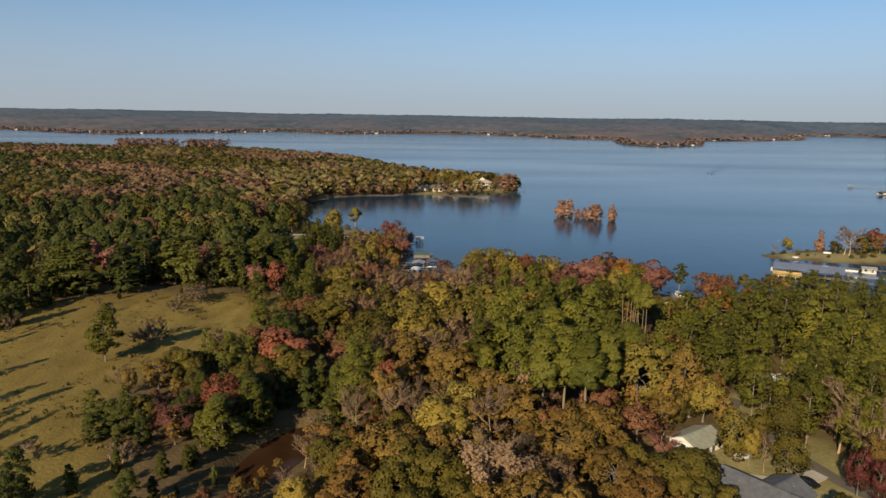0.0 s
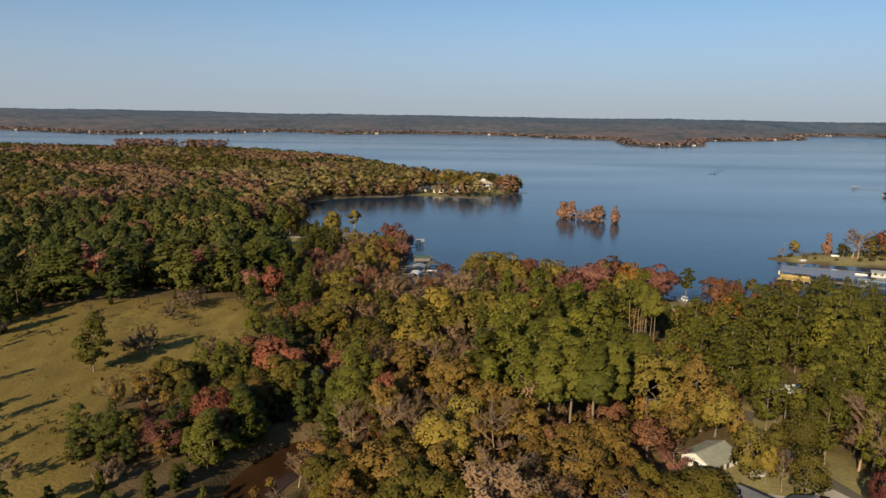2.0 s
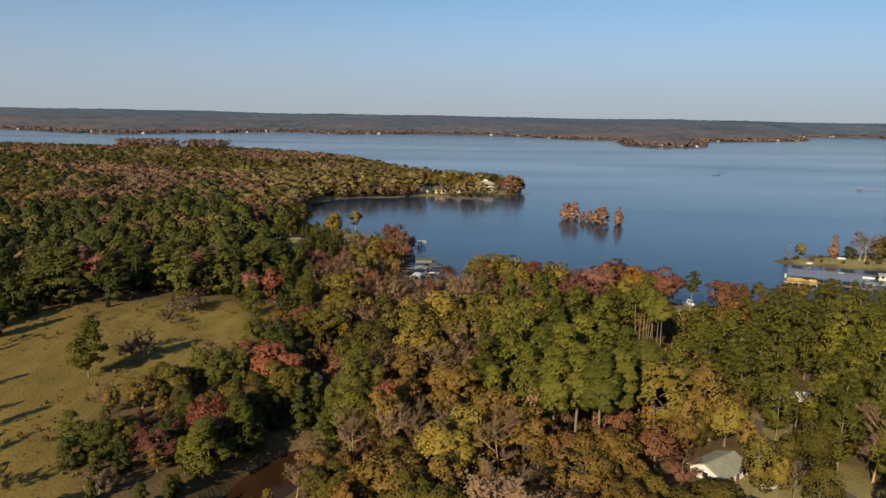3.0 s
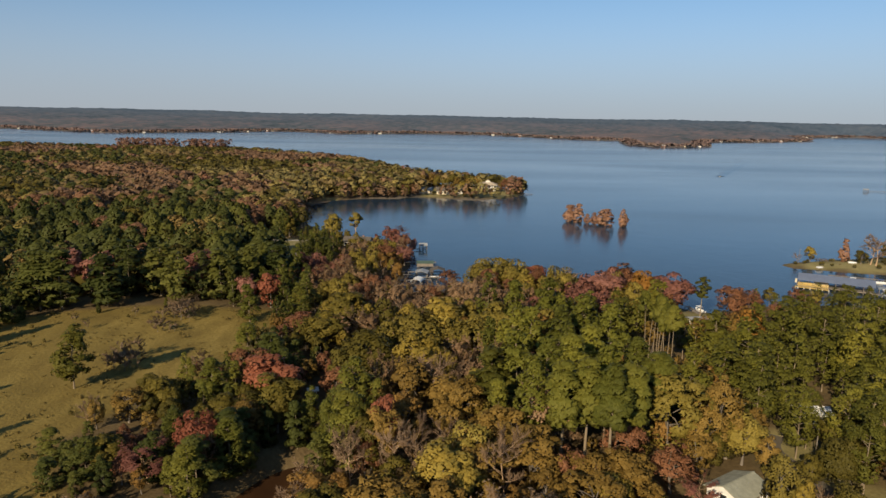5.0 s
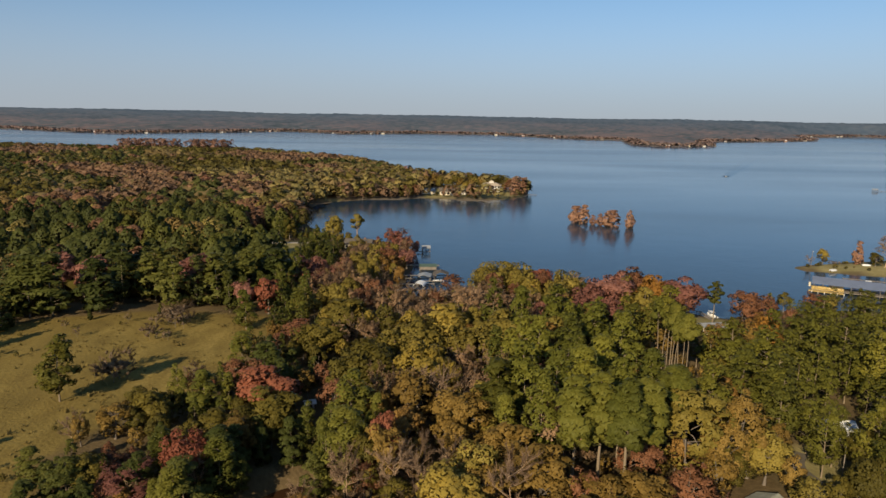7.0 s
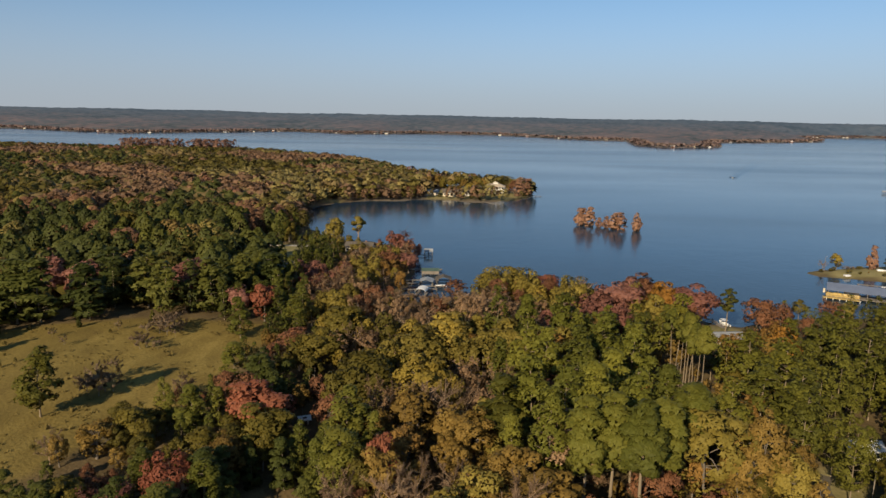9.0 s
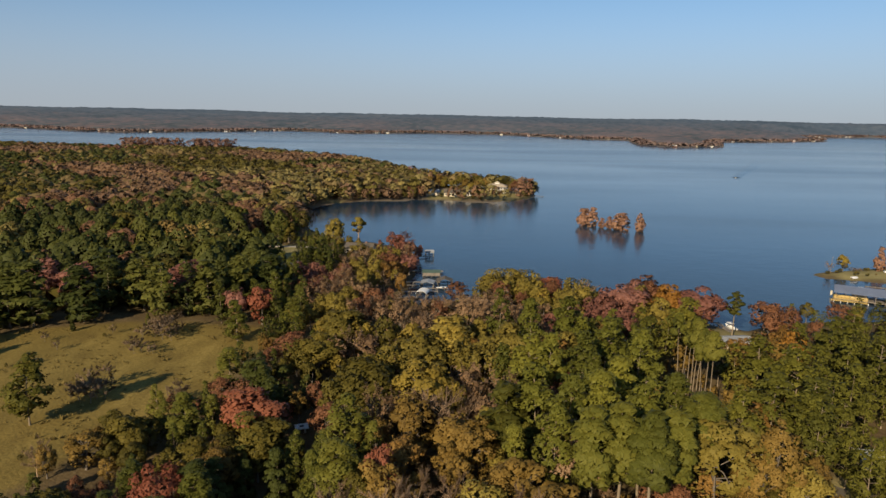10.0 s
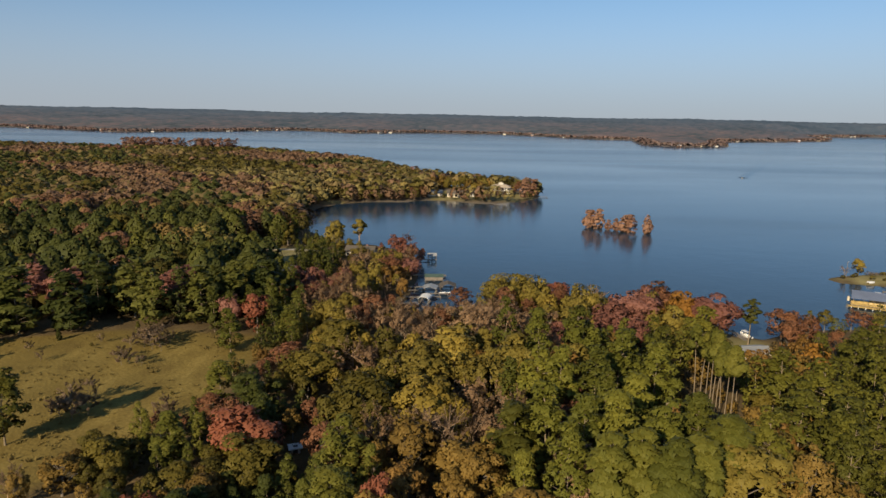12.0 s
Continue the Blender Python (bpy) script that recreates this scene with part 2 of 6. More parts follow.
POND_WATER = material("pond_water", pond_build, rough=0.08, gloss=0.4)
WHITE_PAINT = painted("white_paint", (0.72, 0.70, 0.66), 2.0, 0.12)
CREAM_PAINT = painted("cream_paint", (0.62, 0.55, 0.42), 2.0, 0.15)
BRICK = painted("brick_wall", (0.26, 0.14, 0.10), 1.2, 0.3)
GREY_SHINGLE = painted("grey_shingle", (0.115, 0.120, 0.130), 1.4, 0.3, 0.9, relief=0.03)
GREEN_SHINGLE = painted("greenish_shingle", (0.290, 0.290, 0.225), 1.4, 0.25, 0.9, relief=0.03)
BROWN_SHINGLE = painted("brown_shingle", (0.115, 0.098, 0.080), 1.4, 0.3, 0.9, relief=0.03)
TAN_SHINGLE = painted("tan_shingle", (0.40, 0.33, 0.25), 1.4, 0.2, 0.9)
BLUE_METAL = painted("blue_grey_metal_roof", (0.135, 0.165, 0.24), 3.0, 0.15, 0.45, 0.0, 0.5)
WHITE_METAL = painted("white_metal_roof", (0.78, 0.77, 0.74), 3.0, 0.08, 0.45)
GREEN_METAL = painted("green_metal_roof", (0.075, 0.115, 0.095), 3.0, 0.2, 0.5)
GREY_METAL = painted("grey_metal_roof", (0.30, 0.31, 0.32), 3.0, 0.2, 0.45)
YELLOW_BOARD = painted("yellow_boards", (0.50, 0.36, 0.13), 1.0, 0.25, 0.8)
GREY_WOOD = painted("weathered_wood", (0.22, 0.19, 0.16), 1.0, 0.35, 0.9, relief=0.02)
CONCRETE = painted("concrete", (0.42, 0.38, 0.32), 3.0, 0.15, 0.9)
ASPHALT = painted("asphalt", (0.130, 0.112, 0.086), 3.0, 0.2, 0.9)
CAR_PAINT = painted("dark_car_paint", (0.012, 0.013, 0.016), 2.0, 0.1, 0.25, 0.0, 0.6)
RUBBER = painted("rubber", (0.02, 0.02, 0.02), 0.5, 0.2, 0.9)
GLASS = painted("dark_window_glass", (0.02, 0.025, 0.03), 2.0, 0.2, 0.08, 0.0, 0.6)
HULL = painted("white_hull", (0.75, 0.75, 0.74), 1.0, 0.06, 0.35, 0.0, 0.5)
TARP = painted("blue_tarp", (0.06, 0.12, 0.30), 1.0, 0.2, 0.7)
STEEL = painted("galvanised_steel", (0.45, 0.45, 0.44), 0.5, 0.15, 0.45, 0.7)


# ---------------------------------------------------------------- mesh helpers
def mesh_arrays(name, verts, tris, mats, picks=None, **layers):
    """A mesh from arrays of corners and triangles; layers: one value per corner point each."""
    mesh = bpy.data.meshes.new(name)
    n, m = len(verts), len(tris)
    mesh.vertices.add(n)
    mesh.vertices.foreach_set("co", np.asarray(verts, np.float32).ravel())
    mesh.loops.add(3 * m)
    mesh.loops.foreach_set("vertex_index", np.asarray(tris, np.int32).ravel())
    mesh.polygons.add(m)
    mesh.polygons.foreach_set("loop_start", np.arange(0, 3 * m, 3, dtype=np.int32))
    for mat in mats:
        mesh.materials.append(mat)
    if picks is not None:
        mesh.polygons.foreach_set("material_index", np.asarray(picks, np.int32))
    for key, values in layers.items():
        values = np.asarray(values, np.float32)
        if values.ndim == 2:
            mesh.attributes.new(key, "FLOAT_VECTOR", "POINT").data.foreach_set("vector", values.ravel())
        else:
            mesh.attributes.new(key, "FLOAT", "POINT").data.foreach_set("value", values)
    mesh.update(calc_edges=True)
    return mesh


def part(name, bm, mat, parent, label=""):
    """Links a bmesh as one mesh object under a thing or part."""
    mesh = bpy.data.meshes.new(name)
    bmesh.ops.recalc_face_normals(bm, faces=bm.faces)
    bm.to_mesh(mesh)
    bm.free()
    mesh.materials.append(mat)
    ob = new(name, mesh)
    ob.parent = parent
    return tagged(ob, label) if label else ob


def thing(name, m, label, category, group="", kind=""):
    ob = new(name)
    ob.matrix_world = m
    return tagged(ob, label, category, group, kind)


def add_box(bm, cx, cy, cz, sx, sy, sz, turn=0.0, soft=0.0):
    """A box with its centre and full sizes, edges rounded by soft."""
    m = Matrix.Translation((cx, cy, cz)) @ Matrix.Rotation(math.radians(turn), 4, "Z") @ Matrix.Diagonal((sx, sy, sz, 1))
    made = bmesh.ops.create_cube(bm, size=1, matrix=m)
    if soft:
        edges = {e for v in made["verts"] for e in v.link_edges}
        bmesh.ops.bevel(bm, geom=list(edges), offset=soft, segments=2, affect="EDGES")
    return bm


def box(*a, **k):
    return add_box(bmesh.new(), *a, **k)


def add_post(bm, x, y, z0, z1, r0, r1=None, sides=8):
    m = Matrix.Translation((x, y, (z0 + z1) / 2))
    bmesh.ops.create_cone(bm, cap_ends=True, segments=sides, radius1=r0, radius2=r1 if r1 is not None else r0, depth=z1 - z0, matrix=m)
    return bm


def add_prism(bm, outline, x0, x1):
    """A solid with an outline in y and z, drawn out along x."""
    rings = [[bm.verts.new((x, y, z)) for y, z in outline] for x in (x0, x1)]
    n = len(outline)
    for i in range(n):
        bm.faces.new((rings[0][i], rings[0][(i + 1) % n], rings[1][(i + 1) % n], rings[1][i]))
    bm.faces.new(rings[0]), bm.faces.new(rings[1][::-1])
    return bm


def land_z(x, y):
    return float(height(np.array([float(x)]), np.array([float(y)]))[0])


# ---------------------------------------------------------------- the lie of the land
LAND_NEAR = [(-4990, 1300), (-1500, 1330), (-747, 1270), (-440, 1215), (-335, 1240), (-223, 1160), (-131, 1060), (-62, 930),
             (-17, 830), (20, 790), (60, 778), (88, 755), (92, 725), (81, 692), (63, 670), (35, 653), (8, 662), (-15, 668),
             (-36, 657), (-68, 648), (-88, 637), (-106, 612), (-112, 560), (-92, 500), (-70, 458), (-45, 450), (-28, 442)]
LAND_BAY = [(-18, 425), (-15, 400), (-14, 372), (-16, 345), (-18, 324), (-9, 313), (10, 319), (22, 324), (40, 322), (55, 312),
            (66, 297), (85, 302), (100, 299), (107, 290), (113, 286), (120, 289), (130, 297), (150, 301), (180, 302), (210, 297),
            (240, 292), (300, 300), (335, 325), (300, 350), (260, 360), (230, 366), (205, 374), (191, 382)]
LAND_EAST = [(193, 388), (208, 396), (233, 402), (260, 410), (285, 415), (330, 432), (400, 465), (560, 600), (565, 770),
             (700, 900), (1500, 1100), (4990, 1700), (4990, -4990), (-4990, -4990)]
LAND_FAR = [(-4990, 3000), (-1631, 2610), (-1223, 2350), (-1065, 2296), (-930, 2440), (-630, 2870), (-370, 2672), (-72, 2920),
            (190, 2890), (480, 2525), (628, 2471), (559, 2060), (614, 1963), (706, 1985), (814, 2067), (900, 2330), (1000, 2509),
            (1243, 2605), (1549, 2853), (1600, 3000), (1750, 3400), (2254, 3757), (2288, 3485), (4990, 3400), (4990, 4995), (-4990, 4995)]


def edge_distance(x, y, corners):
    """Distance to the outline of a piece of land, positive on the land."""
    best, inside = np.full(x.shape, 1e9), np.zeros(x.shape, bool)
    for (ax, ay), (bx, by) in zip(corners, corners[1:] + corners[:1]):
        dx, dy = bx - ax, by - ay
        u = np.clip(((x - ax) * dx + (y - ay) * dy) / (dx * dx + dy * dy), 0, 1)
        best = np.minimum(best, np.hypot(x - ax - u * dx, y - ay - u * dy))
        if ay != by:
            inside ^= ((ay > y) != (by > y)) & (x < ax + (y - ay) * dx / dy)
    return np.where(inside, best, -best)


def smooth(a, b, v):
    u = np.clip((v - a) / (b - a), 0, 1)
    return u * u * (3 - 2 * u)


def wave(x, y, size, seed=0.0):
    """Soft rolling noise between about -1 and 1."""
    u, v = x / size + seed, y / size - 1.7 * seed
    return (np.sin(u * 1.9 + 1.3 * np.sin(v * 1.1 + seed)) + np.sin(v * 2.3 + 1.1 * np.sin(u * 1.7 - seed))
            + 0.6 * np.sin(u * 4.7 + v * 3.1 + seed) + 0.5 * np.sin(v * 6.1 - u * 2.9)) / 3.1


POND = (-32.5, 143.0, 8.0, 19.0, math.radians(-23))


def pond_reach(x, y):
    px, py, half_w, half_l, turn = POND
    u = (x - px) * math.cos(turn) + (y - py) * math.sin(turn)
    v = -(x - px) * math.sin(turn) + (y - py) * math.cos(turn)
    return np.hypot(u / half_w, v / half_l)


def shore(x, y):
    jag = 1.6 * wave(x, y, 9.0, 2.1) * smooth(1200, 800, y)
    return np.maximum(edge_distance(x, y, LAND_NEAR + LAND_BAY + LAND_EAST), edge_distance(x, y, LAND_FAR)) + jag


def height(x, y, d=None):
    x, y = np.asarray(x, float), np.asarray(y, float)
    d = shore(x, y) if d is None else d
    z = np.where(d > 0, 0.35 + 2.3 * (1 - np.exp(-np.maximum(d, 0) / 22)), np.maximum(-4.0, 0.3 * d) + 0.35)
    land = smooth(2, 40, d)
    z += land * (5.0 * np.exp(-((x + 112) / 72) ** 2 - ((y - 195) / 140) ** 2) + 0.35 * wave(x, y, 22, 0.4))
    z += land * smooth(330, 480, y) * smooth(1500, 1300, y) * (1.5 + 1.2 * wave(x, y, 120, 1.0)) * smooth(0, 120, d)
    z += smooth(0, 350, d) * smooth(2150, 4550, y) * (60 + 7 * wave(x, y, 520, 0.7) + 7 * smooth(-600, -2400, x)) * smooth(1800, 1900, y)
    z -= 4.2 * smooth(1.25, 0.55, pond_reach(x, y))
    return z


# ---------------------------------------------------------------- ground and water
def stretched(lo, hi, fine, n):
    """Grid lines, close together round fine and far apart away from it."""
    u = np.linspace(-1, 1, n)
    a, b = (hi - fine), (fine - lo)
    k = 6.2
    s = np.sinh(k * u) / math.sinh(k)
    return fine + np.where(s > 0, s * a, s * b)


def inside_box(x, y, x0, x1, y0, y1, soft):
    return smooth(x0 - soft, x0 + soft, x) * smooth(x1 + soft, x1 - soft, x) * smooth(y0 - soft, y0 + soft, y) * smooth(y1 + soft, y1 - soft, y)


def field_cover(x, y):
    """Where the old pasture lies: its east side runs along the pines by the pond."""
    east = np.interp(y, [90, 118, 132, 155, 170, 190, 205, 225, 245, 262, 268], [-52, -56, -66, -80, -75, -63, -57, -57, -55, -49, -49])
    far = np.interp(x, [-260, -175, -150, -125, -100, -50], [215, 222, 240, 256, 264, 264])
    return smooth(3, -3, x - east + 2.0 * wave(x, y, 6, 3)) * smooth(3, -3, y - far + 2.0 * wave(x, y, 7, 5)) * smooth(60, 80, y) * smooth(-330, -300, x)


LAWNS = [(-112, -97, 424, 436), (-92, -72, 380, 424), (-74, -62, 344, 362), (-106, -70, 622, 640), (-16, 84, 668, 740), (195, 300, 368, 412),
         (60, 96, 116, 150), (96, 112, 262, 286), (77, 92, 150, 176)]


def lawn_cover(x, y):
    total = np.zeros(np.shape(x))
    for x0, x1, y0, y1 in LAWNS:
        total = np.maximum(total, inside_box(x, y, x0, x1, y0, y1, 3))
    return total


def build_ground():
    xs, ys = stretched(-4990, 4990, -10, 261), stretched(-4990, 4995, 200, 291)
    x, y = [a.ravel() for a in np.meshgrid(xs, ys)]
    d = shore(x, y)
    z = height(x, y, d)
    nx, ny = len(xs), len(ys)
    a = (np.arange(ny - 1)[:, None] * nx + np.arange(nx - 1)[None]).ravel()
    tris = np.concatenate([np.stack([a, a + 1, a + nx + 1], 1), np.stack([a, a + nx + 1, a + nx], 1)])
    # woods: the hazed far tone, full from 800 m on, off the lawns
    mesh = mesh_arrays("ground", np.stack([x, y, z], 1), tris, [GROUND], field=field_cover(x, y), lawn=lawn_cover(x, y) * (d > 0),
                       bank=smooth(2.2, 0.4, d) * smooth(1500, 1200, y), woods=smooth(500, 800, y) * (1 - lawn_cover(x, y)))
    mesh.polygons.foreach_set("use_smooth", np.ones(len(tris), bool))
    tagged(new("ground", mesh), "wooded land with dry tan pasture, lawns and low lake banks", "ground", kind="structure")


build_ground()
lake = new("water", mesh_arrays("water", [(-4995, 240, 0), (4995, 240, 0), (4995, 4995, 0), (-4995, 4995, 0)], [(0, 1, 2), (0, 2, 3)], [WATER]))
tagged(lake, "wide calm blue lake with faint wind streaks", "water", kind="structure")


def build_pond():
    px, py, half_w, half_l, turn = POND
    bm = bmesh.new()
    ring = [bm.verts.new((px + 1.3 * (half_w * math.cos(a) * math.cos(turn) - half_l * math.sin(a) * math.sin(turn)),
                          py + 1.3 * (half_w * math.cos(a) * math.sin(turn) + half_l * math.sin(a) * math.cos(turn)), 1.0))
            for a in np.linspace(0, 2 * math.pi, 40, endpoint=False)]
    bm.faces.new(ring)
    tagged(part("pond", bm, POND_WATER, None), "small pond of still muddy brown water", "pond", kind="structure")


build_pond()


# ---------------------------------------------------------------- trees
def tube(points, radii, sides):
    """A bent tapered tube as arrays."""
    points = np.asarray(points, float)
    ang = np.linspace(0, 2 * math.pi, sides, endpoint=False)
    verts = []
    for i, p in enumerate(points):
        along = points[min(i + 1, len(points) - 1)] - points[max(i - 1, 0)]
        along = along / (np.linalg.norm(along) + 1e-9)
        side = np.cross(along, (0.3, 0.9, 0.31))
        side /= np.linalg.norm(side) + 1e-9
        up = np.cross(along, side)
        verts.append(p + radii[i] * (np.cos(ang)[:, None] * side + np.sin(ang)[:, None] * up))
    verts = np.concatenate(verts)
    tris = []
    for i in range(len(points) - 1):
        for j in range(sides):
            a, b = i * sides + j, i * sides + (j + 1) % sides
            tris += [(a, b, b + sides), (a, b + sides, a + sides)]
    return verts, np.array(tris)


def joined(pieces):
    verts, tris, n = [], [], 0
    for v, t in pieces:
        verts.append(v), tris.append(t + n)
        n += len(v)
    return np.concatenate(verts), np.concatenate(tris)


def limbed(stem):
    """Trunk and limbs as one body: each limb is tied in by a web of bark at its foot."""
    verts, tris = joined(stem)
    main, webs, n = stem[0][0], [], len(stem[0][0])
    for v, _ in stem[1:]:
        at = int(np.argmin(np.sum((main - v[0]) ** 2, axis=1)))
        webs.append((n, n + 1, at))
        n += len(v)
    return verts, np.concatenate([tris, np.array(webs).reshape(-1, 3)]) if webs else tris


def sprays(rng, centres, outward, size, long=1.0, loose=0.5):
    """Small leaf sprays, one triangle each, that face more or less outward."""
    n = len(centres)
    normal = outward + rng.normal(0, loose, (n, 3))
    normal /= np.linalg.norm(normal, axis=1)[:, None] + 1e-9
    side = np.cross(normal, rng.normal(0, 1, (n, 3)))
    side /= np.linalg.norm(side, axis=1)[:, None] + 1e-9
    up = np.cross(normal, side)
    verts = np.empty((n, 3, 3))
    s = size * rng.uniform(0.65, 1.35, n)[:, None]
    for k in range(3):
        a = 2 * math.pi * k / 3 + rng.uniform(-0.35, 0.35, n)[:, None]
        verts[:, k] = centres + s * (np.cos(a) * side * long + np.sin(a) * up / long)
    out = outward / (np.linalg.norm(outward, axis=1)[:, None] + 1e-9)
    return verts.reshape(-1, 3), np.arange(3 * n).reshape(-1, 3), np.repeat(out, 3, axis=0)


def on_balls(rng, n, centres, radii, flat, middle, top_bias=0.25):
    """Points on the outsides of leaf clumps, few of them deep inside the crown."""
    pick = rng.choice(len(centres), int(n * 1.7), p=radii ** 2 / np.sum(radii ** 2))
    way = rng.normal(0, 1, (len(pick), 3))
    way[:, 2] += top_bias
    way /= np.linalg.norm(way, axis=1)[:, None]
    from_mid = centres[pick] - middle
    from_mid /= np.linalg.norm(from_mid, axis=1)[:, None] + 1e-6
    good = np.sum(way * from_mid, axis=1) + rng.uniform(-0.2, 0.7, len(pick)) > -0.05
    pick, way = pick[good][:n], way[good][:n]
    spot = centres[pick] + way * radii[pick][:, None] * rng.uniform(0.72 if n > 600 else 0.9, 1.06, len(pick))[:, None] * (1, 1, flat)
    return spot, way + 0.55 * from_mid[good][:n]


def conifer(seed, n, size, bare_part=0.5, spread=0.165, clumps=36, top=0.5, ball=1.0, thick=0.7, flat=0.62):
    """A pine one metre tall times 1: unit height; returns trunk and crown arrays."""
    rng = np.random.default_rng(seed)
    lean = rng.normal(0, 0.012, 2)
    zs = np.linspace(0, 0.97, 7)
    line = np.stack([lean[0] * zs * zs * 2 + 0.004 * np.sin(zs * 9 + seed), lean[1] * zs * zs * 2 + 0.004 * np.cos(zs * 7 + seed), zs], 1)
    stem = [tube(line, thick * (0.0125 * (1 - 0.85 * zs) + 0.005 * np.exp(-zs * 30)), 7)]
    if n <= 600:
        clumps, ball = max(9, clumps // 4), ball * 2.0
    u = np.sort(rng.uniform(0, 1, clumps))
    z = bare_part + (1 - bare_part) * u * 0.97
    reach = spread * np.clip(np.minimum(0.55 + 1.6 * u, (1.06 - u) ** 0.62 * 1.25), 0.12, 1) * rng.uniform(0.35, 1.0, clumps)
    ang = rng.uniform(0, 2 * math.pi, clumps) + np.arange(clumps) * 2.4
    axis = np.stack([np.interp(z, zs, line[:, 0]), np.interp(z, zs, line[:, 1])], 1)
    centres = np.stack([axis[:, 0] + reach * np.cos(ang), axis[:, 1] + reach * np.sin(ang), z], 1)
    radii = rng.uniform(0.036, 0.062, clumps) * (1.1 - 0.3 * u) * ball
    for i in range(0, clumps, 3):
        foot = np.array([axis[i, 0], axis[i, 1], z[i] - 0.02 - 0.25 * reach[i]])
        stem.append(tube([foot, (foot + centres[i]) / 2 + (0, 0, 0.004), centres[i]], [0.0042, 0.003, 0.0012], 3))
    spot, way = on_balls(rng, n, centres, radii, flat, np.array([0, 0, bare_part + 0.35 * (1 - bare_part)]), top)
    return limbed(stem), sprays(rng, spot, way + (0, 0, 0.35), size, 1.35, 0.5 if n > 600 else 0.15)


def broadleaf(seed, n, size, spread=0.30, low=0.24, clumps=30, thin=0.0, lump=1.0):
    rng = np.random.default_rng(seed)
    zs = np.linspace(0, 0.62, 5)
    line = np.stack([0.02 * np.sin(zs * 5 + seed), 0.02 * np.cos(zs * 4 + seed) - 0.02, zs], 1)
    stem = [tube(line, 0.018 * (1 - 1.1 * zs) + 0.008 * np.exp(-zs * 25), 7)]
    coarse = 1.0
    if n <= 600:
        clumps, coarse = 8, 1.85
    way = rng.normal(0, 1, (clumps, 3))
    way[:, 2] = way[:, 2] * 0.85 + 0.2
    way /= np.linalg.norm(way, axis=1)[:, None]
    mid = np.array([0, 0, low + (1 - low) * 0.46])
    shape = np.array([spread * rng.uniform(0.85, 1.15), spread * rng.uniform(0.85, 1.15), (1 - low) * 0.50])
    centres = mid + way * shape * rng.uniform(0.45, 0.86, clumps)[:, None]
    radii = rng.uniform(0.24, 0.40, clumps) * spread * coarse * lump
    for i in range(0, clumps, 3):
        k = rng.uniform(0.25, 0.62)
        foot = np.array([np.interp(k, zs, line[:, 0]), np.interp(k, zs, line[:, 1]), k])
        bend = (foot + centres[i]) / 2 + (0, 0, 0.03)
        stem.append(tube([foot, bend, centres[i]], [0.0075, 0.005, 0.0015], 3))
    spot, out = on_balls(rng, n, centres, radii, 0.85, mid)
    if thin:
        keep = rng.uniform(0, 1, len(spot)) > thin
        spot, out = spot[keep], out[keep]
    return limbed(stem), sprays(rng, spot, out + (0, 0, 1.1 if n <= 20 else 0), size, 1.0, 0.5 if n > 600 else 0.15)


